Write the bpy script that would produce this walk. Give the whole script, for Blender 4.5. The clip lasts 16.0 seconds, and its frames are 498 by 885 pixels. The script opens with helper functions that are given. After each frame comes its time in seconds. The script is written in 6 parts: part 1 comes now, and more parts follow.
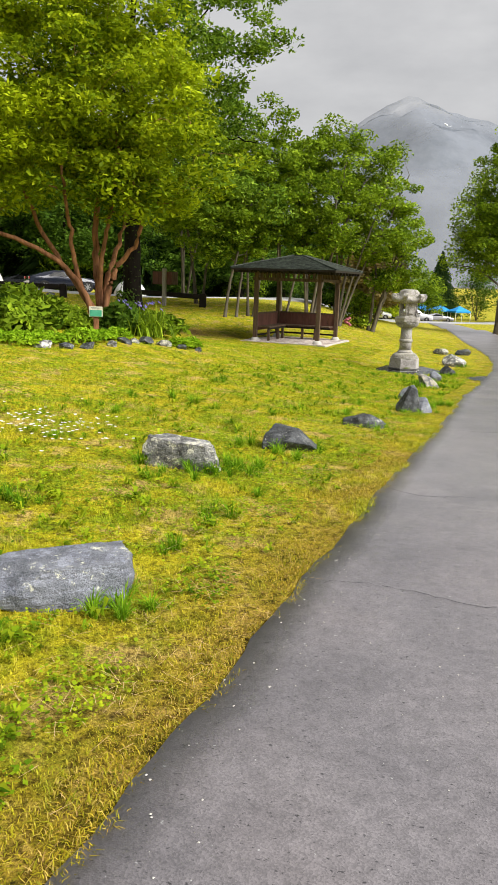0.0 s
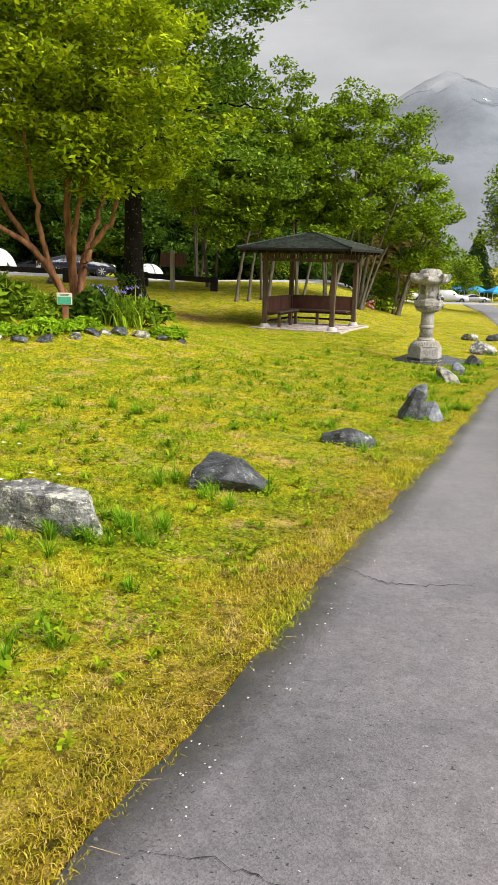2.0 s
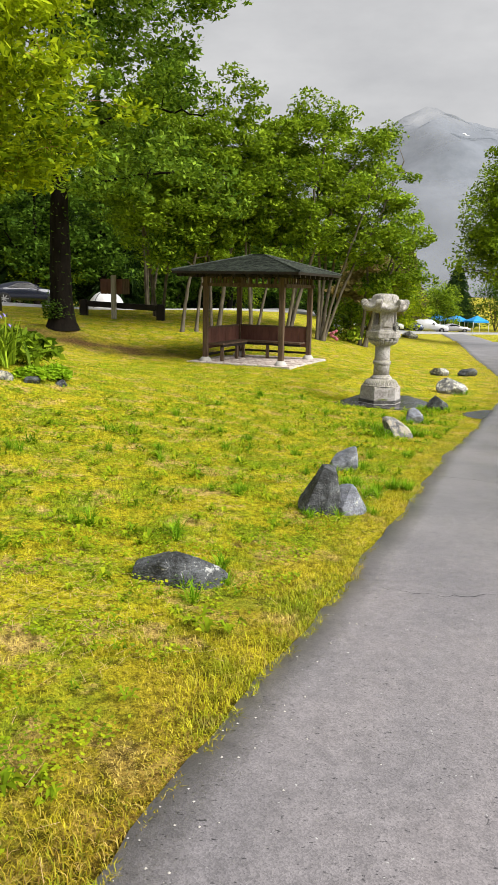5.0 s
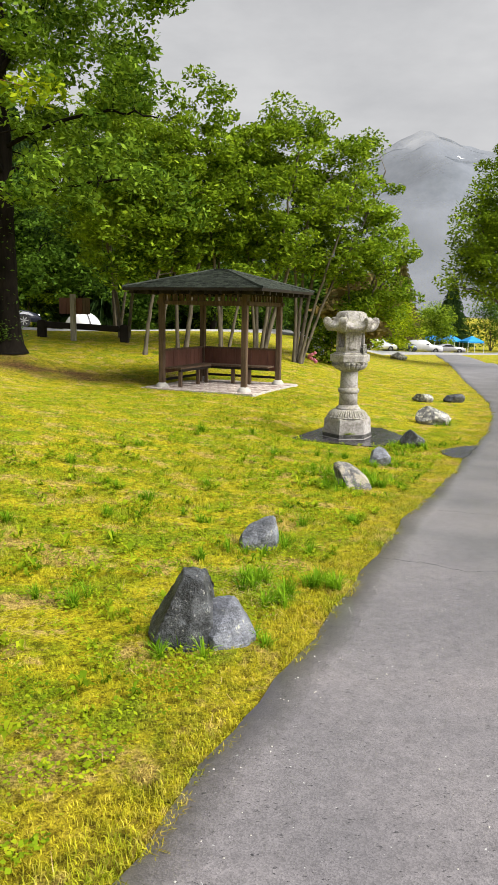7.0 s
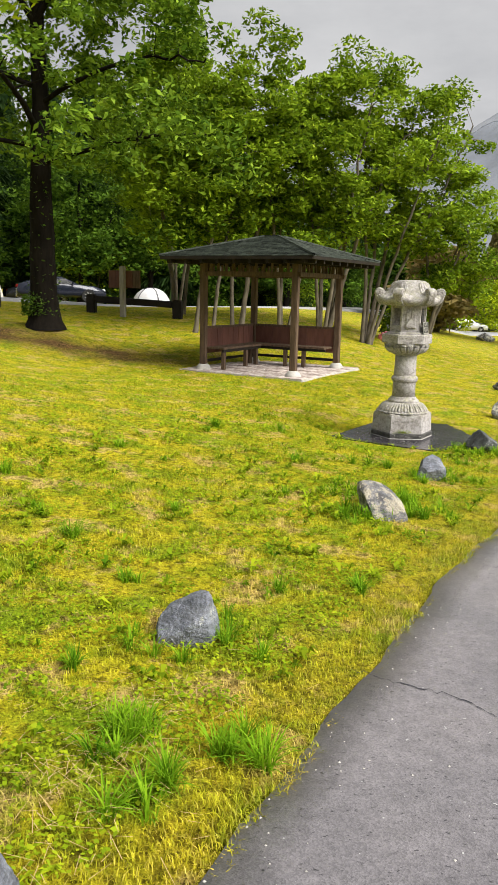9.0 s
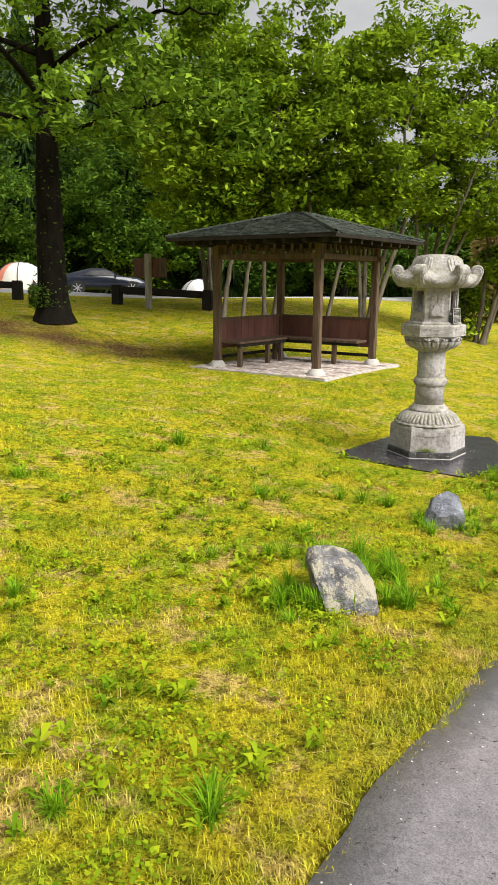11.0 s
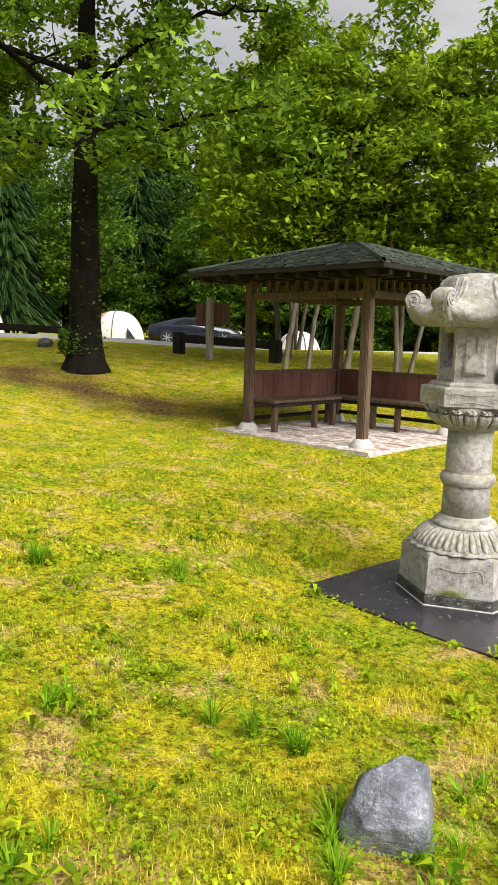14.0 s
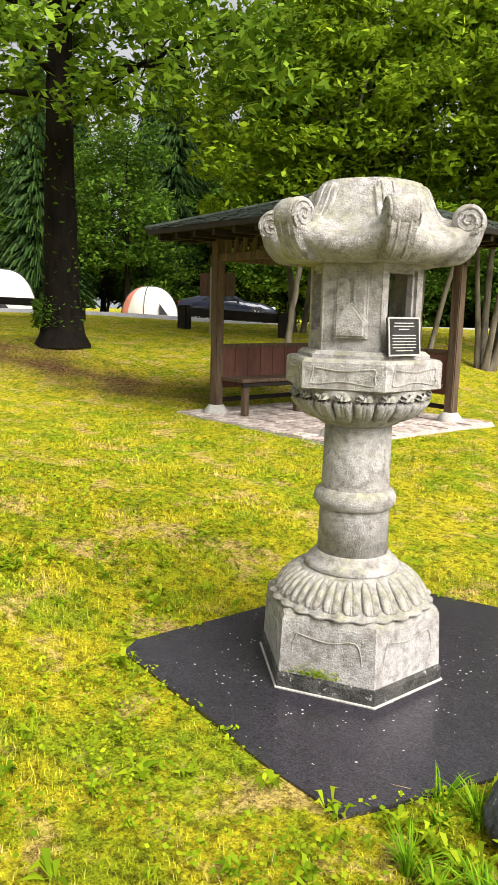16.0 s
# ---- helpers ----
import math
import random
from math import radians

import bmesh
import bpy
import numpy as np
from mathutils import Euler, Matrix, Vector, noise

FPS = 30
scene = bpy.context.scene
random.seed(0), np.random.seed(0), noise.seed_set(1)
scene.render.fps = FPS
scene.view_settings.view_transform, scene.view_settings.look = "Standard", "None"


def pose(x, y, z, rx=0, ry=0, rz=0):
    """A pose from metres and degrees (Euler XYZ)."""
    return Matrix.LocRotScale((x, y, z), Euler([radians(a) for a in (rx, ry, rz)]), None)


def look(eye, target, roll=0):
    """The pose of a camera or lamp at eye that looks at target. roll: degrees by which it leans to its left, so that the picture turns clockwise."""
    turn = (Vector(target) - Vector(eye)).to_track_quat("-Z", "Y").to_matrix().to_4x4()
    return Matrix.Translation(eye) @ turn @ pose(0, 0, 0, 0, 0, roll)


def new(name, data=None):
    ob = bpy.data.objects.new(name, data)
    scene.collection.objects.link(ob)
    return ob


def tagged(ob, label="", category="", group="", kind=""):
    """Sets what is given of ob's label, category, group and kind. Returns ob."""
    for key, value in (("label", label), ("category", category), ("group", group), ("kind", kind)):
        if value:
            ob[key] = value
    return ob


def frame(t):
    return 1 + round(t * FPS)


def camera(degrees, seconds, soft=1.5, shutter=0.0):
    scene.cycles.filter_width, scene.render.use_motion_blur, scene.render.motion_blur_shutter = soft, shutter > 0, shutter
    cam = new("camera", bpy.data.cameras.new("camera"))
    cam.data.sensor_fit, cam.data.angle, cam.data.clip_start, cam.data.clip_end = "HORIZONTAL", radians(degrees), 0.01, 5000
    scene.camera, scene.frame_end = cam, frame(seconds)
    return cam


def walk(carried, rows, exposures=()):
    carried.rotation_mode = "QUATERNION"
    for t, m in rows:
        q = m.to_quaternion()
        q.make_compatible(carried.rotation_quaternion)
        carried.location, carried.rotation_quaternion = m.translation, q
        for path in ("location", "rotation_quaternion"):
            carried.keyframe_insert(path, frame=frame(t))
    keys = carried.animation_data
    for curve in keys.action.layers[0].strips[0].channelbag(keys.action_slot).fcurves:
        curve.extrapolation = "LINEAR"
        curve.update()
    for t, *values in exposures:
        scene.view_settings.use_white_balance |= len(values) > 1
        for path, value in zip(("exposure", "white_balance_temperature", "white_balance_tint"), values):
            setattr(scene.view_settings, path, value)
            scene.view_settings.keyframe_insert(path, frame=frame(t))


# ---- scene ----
cam = camera(37.2, 16.0, soft=0.95)
METRES, EYE, TILT, LEAN, TURN = 17.4, 1.5, 0.0, 0.0, 0.0
ROWS = [
    (0.0, 0.0, 0.0, 0.0, 0.42, -12.47, -1.9),
    (0.5, 0.0091, 0.0287, -0.0015, 2.78, -13.42, -1.34),
    (1.0, 0.0193, 0.0582, -0.0016, 3.75, -14.04, -0.99),
    (1.5, 0.0324, 0.086, -0.0022, 3.92, -14.36, -0.73),
    (2.0, 0.0445, 0.1147, -0.0016, 3.01, -13.82, -1.14),
    (2.5, 0.059, 0.142, -0.0027, 2.11, -13.52, -1.77),
    (3.0, 0.0691, 0.172, -0.0039, 1.46, -13.16, -1.93),
    (3.5, 0.0819, 0.1999, -0.0057, 1.21, -12.91, -2.01),
    (4.0, 0.0907, 0.2286, -0.0066, 1.77, -12.73, -1.54),
    (6.5, 0.1425, 0.3791, -0.0089, 1.76, -10.02, -0.98),
    (7.0, 0.155, 0.409, -0.0101, 1.72, -10.0, -0.98),
    (7.5, 0.1635, 0.4402, -0.0114, 1.53, -9.96, -0.98),
    (8.0, 0.1747, 0.4703, -0.0139, 2.97, -10.4, -1.15),
    (8.5, 0.1831, 0.5017, -0.0158, 5.97, -11.19, -1.29),
    (9.0, 0.1933, 0.533, -0.0166, 8.39, -11.72, -1.2),
    (11.5, 0.2347, 0.6882, -0.0246, 14.28, -12.31, -0.13),
    (12.0, 0.2394, 0.7198, -0.0256, 14.99, -11.29, 0.06),
    (12.5, 0.2467, 0.7497, -0.0276, 16.92, -10.0, -0.24),
    (13.0, 0.2514, 0.7791, -0.0284, 19.58, -9.1, -0.77),
    (13.5, 0.2577, 0.8086, -0.0294, 21.83, -8.65, -1.25),
    (14.0, 0.2636, 0.8372, -0.0309, 23.48, -8.37, -1.54),
    (14.5, 0.268, 0.8675, -0.0326, 24.71, -8.26, -1.61),
    (15.0, 0.2762, 0.8953, -0.0341, 25.83, -8.67, -1.75),
    (15.5, 0.2832, 0.9241, -0.0352, 25.35, -9.36, -1.67),
    (15.8, 0.2877, 0.9401, -0.0366, 25.80, -9.75, -1.5),
    (16.0, 0.2924, 0.9509, -0.0378, 28.26, -10.06, -1.34),
]
walk(cam, [(t, pose(0, 0, EYE, TILT, LEAN, TURN) @ pose(METRES * x, METRES * y, METRES * z, 90 + pitch, roll, yaw)) for t, x, y, z, yaw, pitch, roll in ROWS], exposures=[(0.0, 0.60), (7.0, 0.63), (9.0, 0.62), (12.0, 0.66), (14.5, 0.80), (16.0, 0.88)])


# ---- world and light: an overcast day ----
def node_link(tree, a, b):
    tree.links.new(a, b)


world = bpy.data.worlds.new("overcast_sky")
scene.world = world
world.use_nodes = True
wt = world.node_tree
wt.nodes.clear()
w_out = wt.nodes.new("ShaderNodeOutputWorld")
w_bg = wt.nodes.new("ShaderNodeBackground")
w_sky = wt.nodes.new("ShaderNodeTexSky")
w_sky.sky_type = "NISHITA"
w_sky.sun_disc = False
w_sky.sun_elevation = radians(44)
w_sky.sun_rotation = radians(114)
w_sky.air_density, w_sky.dust_density, w_sky.ozone_density = 1.0, 4.0, 1.0
w_grey = wt.nodes.new("ShaderNodeHueSaturation")
w_grey.inputs["Saturation"].default_value = 0.1
w_co = wt.nodes.new("ShaderNodeTexCoord")
w_map = wt.nodes.new("ShaderNodeMapping")
w_map.inputs["Scale"].default_value = (1.0, 1.0, 2.6)
w_noise = wt.nodes.new("ShaderNodeTexNoise")
w_noise.inputs["Scale"].default_value = 2.2
w_noise.inputs["Detail"].default_value = 7
w_noise.inputs["Roughness"].default_value = 0.55
w_ramp = wt.nodes.new("ShaderNodeValToRGB")
w_ramp.color_ramp.elements[0].position, w_ramp.color_ramp.elements[0].color = 0.32, (4.9, 5.0, 5.3, 1)
w_ramp.color_ramp.elements[1].position, w_ramp.color_ramp.elements[1].color = 0.68, (8.9, 8.9, 9.0, 1)
w_mix = wt.nodes.new("ShaderNodeMix")
w_mix.data_type = "RGBA"
w_mix.inputs[0].default_value = 0.85
node_link(wt, w_co.outputs["Generated"], w_map.inputs["Vector"])
node_link(wt, w_map.outputs["Vector"], w_noise.inputs["Vector"])
node_link(wt, w_noise.outputs["Fac"], w_ramp.inputs["Fac"])
node_link(wt, w_sky.outputs["Color"], w_grey.inputs["Color"])
node_link(wt, w_grey.outputs["Color"], w_mix.inputs[6])
node_link(wt, w_ramp.outputs["Color"], w_mix.inputs[7])
node_link(wt, w_mix.outputs[2], w_bg.inputs["Color"])
node_link(wt, w_bg.outputs["Background"], w_out.inputs["Surface"])
w_bg.inputs["Strength"].default_value = 0.057

sun_data = bpy.data.lights.new("sun", "SUN")
sun_data.energy, sun_data.angle, sun_data.color = 4.9, radians(48), (1.0, 0.96, 0.88)
sun = new("sun", sun_data)
sun.matrix_world = look((20, -9, 21), (0, 0, 0))


# ---- the lie of the land ----
X_NODES = [-30, -12, -6, -2, 2, 6, 12, 40]
Y_NODES = [0, 6, 12, 18, 24, 30, 38, 55, 120]
GROUND = [
    [0.67, 0.71, 0.72, 0.73, 0.75, 0.68, 0.41, 0.46, 0.72],
    [0.4, 0.54, 0.59, 0.44, 0.27, 0.57, 0.84, -0.2, -0.77],
    [0.16, 0.31, 0.48, 0.29, 0.16, 0.4, 0.54, -0.98, -1.51],
    [0.07, 0.03, 0.04, 0.36, -1.08, 0.13, 0.95, -0.56, -1.08],
    [0.06, -0.14, -0.53, -0.6, -0.45, -0.15, 0.59, 0.3, -0.24],
    [-0.06, 0.01, -0.23, -0.96, -0.86, -0.99, -0.92, 0.03, -0.96],
    [-0.13, -0.29, -0.58, -0.37, -1.13, -0.95, -1.44, -1.41, -4.69],
    [-0.32, -0.51, -0.56, -0.45, -0.64, -0.74, -1.21, -0.69, -4.87],
]
GROUND = np.array(GROUND)
EDGE_Y = [-30, -4, 1.57, 2.57, 3.94, 6.44, 8.92, 10.45, 11.2, 12.0, 12.8, 13.6, 14.4, 15.25, 16.7, 21.0, 23.8, 26.7, 33.2, 47.6, 58, 72, 87, 140]
EDGE_X = [-11.5, -2.4, -0.45, -0.09, 0.42, 1.34, 2.28, 2.83, 3.10, 3.38, 3.64, 3.93, 4.24, 4.60, 5.13, 6.79, 7.7, 8.48, 9.65, 12.35, 14.5, 17.2, 20.2, 31]
PATH_WIDTH = 2.7


def spline_weights(nodes, v):
    n = len(nodes)
    s = np.interp(v, nodes, np.arange(n))
    i = np.minimum(s.astype(int), n - 2)
    f = s - i
    b = [(1 - f) ** 3 / 6, (3 * f ** 3 - 6 * f * f + 4) / 6, (-3 * f ** 3 + 3 * f * f + 3 * f + 1) / 6, f ** 3 / 6]
    return [(np.clip(i - 1 + k, 0, n - 1), b[k]) for k in range(4)]


def ground_z(x, y):
    """Height of the lawn's surface; takes numbers or arrays."""
    x, y = np.asarray(x, float), np.asarray(y, float)
    z = 0
    ys = spline_weights(Y_NODES, y)
    for i, a in spline_weights(X_NODES, x):
        for j, b in ys:
            z = z + GROUND[i, j] * a * b
    mound = 0.22 * np.exp(-((x + 4.35) / 1.5) ** 2 - ((y - 26.95) / 1.0) ** 2)
    bed = 0.14 * np.exp(-((x + 3.6) / 2.2) ** 4 - ((y - 15.5) / 1.9) ** 4)
    z = z + mound + bed
    for cx, cy, level, size in ((1.49, 25.6, -0.53, 2.0), (4.05, 19.55, -0.735, 1.45)):
        w = np.exp(-(((x - cx) ** 2 + (y - cy) ** 2) / size ** 2) ** 3)
        z = z * (1 - w) + level * w
    return z


def gz(x, y):
    return float(ground_z(x, y))


def edge_x(y):
    wob = 0.012 * np.sin(np.asarray(y) * 3.1) + 0.012 * np.sin(np.asarray(y) * 7.7 + 1) + 0.006 * np.sin(np.asarray(y) * 19)
    return np.interp(y, EDGE_Y, EDGE_X) + wob


def outside(x, y):
    """Metres to the left of the path's left edge (negative: on the path, or beyond it)."""
    return (edge_x(y) - x) * 0.93


# ---- materials ----
def mat(name):
    m = bpy.data.materials.new(name)
    m.use_nodes = True
    t = m.node_tree
    return m, t, t.nodes["Principled BSDF"]


def nz(t, scale, detail=4, rough=0.6, space="Object", stretch=None):
    co = t.nodes.new("ShaderNodeTexCoord")
    n = t.nodes.new("ShaderNodeTexNoise")
    n.inputs["Scale"].default_value, n.inputs["Detail"].default_value, n.inputs["Roughness"].default_value = scale, detail, rough
    if stretch:
        mp = t.nodes.new("ShaderNodeMapping")
        mp.inputs["Scale"].default_value = stretch
        t.links.new(co.outputs[space], mp.inputs["Vector"])
        t.links.new(mp.outputs["Vector"], n.inputs["Vector"])
    else:
        t.links.new(co.outputs[space], n.inputs["Vector"])
    return n.outputs["Fac"]


def ramp(t, fac, stops):
    r = t.nodes.new("ShaderNodeValToRGB")
    el = r.color_ramp.elements
    while len(el) < len(stops):
        el.new(0.5)
    for e, (p, c) in zip(el, stops):
        e.position, e.color = p, (*c, 1)
    t.links.new(fac, r.inputs["Fac"])
    return r.outputs["Color"]


def grey(t, fac, lo, hi, p0=0.3, p1=0.7):
    return ramp(t, fac, [(p0, (lo,) * 3), (p1, (hi,) * 3)])


def blend(t, fac, a, b, mode="MIX"):
    m = t.nodes.new("ShaderNodeMix")
    m.data_type, m.blend_type = "RGBA", mode
    for sock, v in ((m.inputs[0], fac), (m.inputs[6], a), (m.inputs[7], b)):
        if isinstance(v, (int, float)):
            sock.default_value = v
        elif isinstance(v, tuple):
            sock.default_value = (*v, 1)
        else:
            t.links.new(v, sock)
    return m.outputs[2]


def bump(t, bsdf, height, strength=0.3, dist=0.02):
    b = t.nodes.new("ShaderNodeBump")
    b.inputs["Strength"].default_value, b.inputs["Distance"].default_value = strength, dist
    t.links.new(height, b.inputs["Height"])
    t.links.new(b.outputs["Normal"], bsdf.inputs["Normal"])


def attr(t, name):
    a = t.nodes.new("ShaderNodeAttribute")
    a.attribute_name = name
    return a.outputs["Fac"]


def island(t):
    return t.nodes.new("ShaderNodeNewGeometry").outputs["Random Per Island"]


def simple(name, stops, scale=6, rough=0.8, bump_scale=40, bump_strength=0.25, metal=0.0, stretch=None, gloss=0.25):
    """Paint, wood or plain stuff whose colour wanders over the given stops."""
    m, t, b = mat(name)
    t.links.new(ramp(t, nz(t, scale, 5, 0.65, stretch=stretch), stops), b.inputs["Base Color"])
    b.inputs["Roughness"].default_value, b.inputs["Metallic"].default_value = rough, metal
    b.inputs["Specular IOR Level"].default_value = gloss
    if bump_strength:
        bump(t, b, nz(t, bump_scale, 4, 0.6, stretch=stretch), bump_strength, 0.01)
    return m


def leafy(name, dark, mid, light, rough=0.6, through_light=0.34, scale=0.5):
    """Leaves: each its own tint, and light that comes through."""
    m, t, b = mat(name)
    own = ramp(t, island(t), [(0.0, dark), (0.45, mid), (0.95, light)])
    patch = ramp(t, nz(t, scale, 3, 0.6), [(0.35, dark), (0.65, light)])
    col = blend(t, 0.4, own, patch)
    t.links.new(col, b.inputs["Base Color"])
    b.inputs["Roughness"].default_value = rough
    b.inputs["Specular IOR Level"].default_value = 0.06
    tr = t.nodes.new("ShaderNodeBsdfTranslucent")
    t.links.new(col, tr.inputs["Color"])
    mx = t.nodes.new("ShaderNodeMixShader")
    mx.inputs[0].default_value = through_light
    t.links.new(b.outputs[0], mx.inputs[1])
    t.links.new(tr.outputs[0], mx.inputs[2])
    t.links.new(mx.outputs[0], t.nodes["Material Output"].inputs["Surface"])
    return m


def field(t, scale, shift, detail=5, rough=0.65):
    """A flat pattern over the plan, the same for soil, blades and herbs."""
    co = t.nodes.new("ShaderNodeTexCoord")
    mp = t.nodes.new("ShaderNodeMapping")
    mp.inputs["Location"].default_value = (shift, shift * 0.7, 0)
    n = t.nodes.new("ShaderNodeTexNoise")
    n.noise_dimensions = "2D"
    n.inputs["Scale"].default_value, n.inputs["Detail"].default_value, n.inputs["Roughness"].default_value = scale, detail, rough
    t.links.new(co.outputs["Object"], mp.inputs["Vector"])
    t.links.new(mp.outputs["Vector"], n.inputs["Vector"])
    return n.outputs["Fac"]


def bared(x, y):
    """How much brown litter shows through on the bank below the large tree."""
    return np.exp(-((x + 3.6) / 3.1) ** 4 - ((y - 25.9) / 0.75) ** 2) * 1.35 * (0.7 + 0.3 * np.sin(x * 3.1 + np.sin(y * 4)) * np.sin(y * 5.3 + x))


def sward(t):
    """Yellow moss, lush green, and straw, in patches of a hand to a pace across."""
    col = ramp(t, field(t, 3.2, 0.0), [(0.36, (0.26, 0.30, 0.008)), (0.5, (0.45, 0.415, 0.014)), (0.64, (0.53, 0.455, 0.02))])
    lush = ramp(t, field(t, 1.5, 7.3, 6, 0.72), [(0.50, (0, 0, 0)), (0.63, (0.7, 0.7, 0.7))])
    col = blend(t, lush, col, (0.20, 0.32, 0.010))
    straw = ramp(t, field(t, 2.1, 31.7, 6, 0.75), [(0.535, (0, 0, 0)), (0.63, (0.9, 0.9, 0.9))])
    return blend(t, straw, col, (0.58, 0.42, 0.14))


def make_turf():
    m, t, b = mat("turf")
    col = sward(t)
    col = blend(t, attr(t, "dry"), col, ramp(t, field(t, 5, 3.1, 6, 0.75), [(0.36, (0.10, 0.08, 0.010)), (0.5, (0.28, 0.19, 0.022)), (0.64, (0.42, 0.28, 0.07))]))
    col = blend(t, attr(t, "bare"), col, ramp(t, nz(t, 9, 5, 0.7), [(0.35, (0.07, 0.045, 0.016)), (0.65, (0.22, 0.125, 0.05))]))
    fine = ramp(t, nz(t, 70, 6, 0.8), [(0.36, (0.22, 0.2, 0.2)), (0.5, (0.85, 0.85, 0.85)), (0.64, (1.25, 1.25, 1.25))])
    col = blend(t, 1.0, col, fine, "MULTIPLY")
    clods = ramp(t, field(t, 17, 11.0, 5, 0.7), [(0.38, (0.45, 0.42, 0.4)), (0.52, (1.05, 1.05, 1.05))])
    col = blend(t, 1.0, col, clods, "MULTIPLY")
    t.links.new(col, b.inputs["Base Color"])
    b.inputs["Roughness"].default_value = 0.95
    b.inputs["Specular IOR Level"].default_value = 0.1
    bump(t, b, nz(t, 60, 5, 0.7), 0.9, 0.03)
    return m


def make_blades():
    m, t, b = mat("grass_blades")
    own = ramp(t, island(t), [(0.0, (0.06, 0.12, 0.005)), (0.35, (0.23, 0.29, 0.008)), (0.7, (0.45, 0.42, 0.015)), (0.9, (0.50, 0.42, 0.06)), (1.0, (0.54, 0.44, 0.18))])
    col = blend(t, 0.74, own, sward(t))
    col = blend(t, 1.0, col, ramp(t, field(t, 17, 11.0, 5, 0.7), [(0.38, (0.6, 0.62, 0.6)), (0.55, (1.25, 1.25, 1.25))]), "MULTIPLY")
    dry = ramp(t, island(t), [(0.0, (0.10, 0.12, 0.005)), (0.35, (0.33, 0.25, 0.010)), (0.75, (0.44, 0.30, 0.035)), (0.92, (0.56, 0.39, 0.13)), (1.0, (0.16, 0.07, 0.02))])
    col = blend(t, attr(t, "dry"), col, dry)
    col = blend(t, attr(t, "bare"), col, ramp(t, island(t), [(0.0, (0.08, 0.08, 0.012)), (0.4, (0.20, 0.12, 0.04)), (1.0, (0.36, 0.22, 0.09))]))
    t.links.new(col, b.inputs["Base Color"])
    b.inputs["Roughness"].default_value = 0.6
    b.inputs["Specular IOR Level"].default_value = 0.15
    tr = t.nodes.new("ShaderNodeBsdfTranslucent")
    t.links.new(col, tr.inputs["Color"])
    mx = t.nodes.new("ShaderNodeMixShader")
    mx.inputs[0].default_value = 0.2
    t.links.new(b.outputs[0], mx.inputs[1])
    t.links.new(tr.outputs[0], mx.inputs[2])
    t.links.new(mx.outputs[0], t.nodes["Material Output"].inputs["Surface"])
    return m


def make_asphalt(name, lo, hi, wet, margin=False, film=0.4):
    """margin: dark with damp wherever the strip is marked as not yet dry; film: how dull its film of water is."""
    m, t, b = mat(name)
    stones = t.nodes.new("ShaderNodeTexVoronoi")
    stones.inputs["Scale"].default_value = 190
    co = t.nodes.new("ShaderNodeTexCoord")
    t.links.new(co.outputs["Object"], stones.inputs["Vector"])
    grain = ramp(t, stones.outputs["Color"], [(0.2, lo), (0.75, hi)])
    wide = ramp(t, nz(t, 0.9, 4, 0.55), [(0.3, (0.76, 0.76, 0.79)), (0.5, (1.0, 0.985, 1.0)), (0.7, (1.2, 1.15, 1.14))])
    col = blend(t, 1.0, grain, wide, "MULTIPLY")
    col = blend(t, 1.0, col, grey(t, nz(t, 16, 5, 0.7), 0.82, 1.12, 0.35, 0.65), "MULTIPLY")
    pits = nz(t, 48, 3, 0.6, stretch=(1, 1.6, 1))
    pit = ramp(t, pits, [(0.30, (0.22, 0.22, 0.23)), (0.37, (1, 1, 1))])
    col = blend(t, 1.0, col, pit, "MULTIPLY")
    spots = nz(t, 42, 2, 0.5)
    col = blend(t, ramp(t, spots, [(0.735, (0, 0, 0)), (0.76, (1, 1, 1))]), col, (0.42, 0.42, 0.42))
    if margin:
        add = t.nodes.new("ShaderNodeMath")
        add.operation = "MULTIPLY_ADD"
        t.links.new(nz(t, 1.1, 6, 0.7), add.inputs[0])
        add.inputs[1].default_value = -0.7
        t.links.new(attr(t, "dry"), add.inputs[2])
        damp = ramp(t, add.outputs[0], [(0.0, (0.5, 0.5, 0.52)), (0.4, (1, 1, 1))])
        col = blend(t, 1.0, col, damp, "MULTIPLY")
    t.links.new(col, b.inputs["Base Color"])
    t.links.new(grey(t, nz(t, 0.8, 4, 0.6), wet, wet + 0.25, 0.35, 0.7), b.inputs["Roughness"])
    b.inputs["Coat Weight"].default_value, b.inputs["Coat Roughness"].default_value = 1.0, film
    mixh = blend(t, 0.4, stones.outputs["Distance"], pits)
    b.inputs["Specular IOR Level"].default_value = 0.2
    bump(t, b, mixh, 0.22, 0.006)
    return m


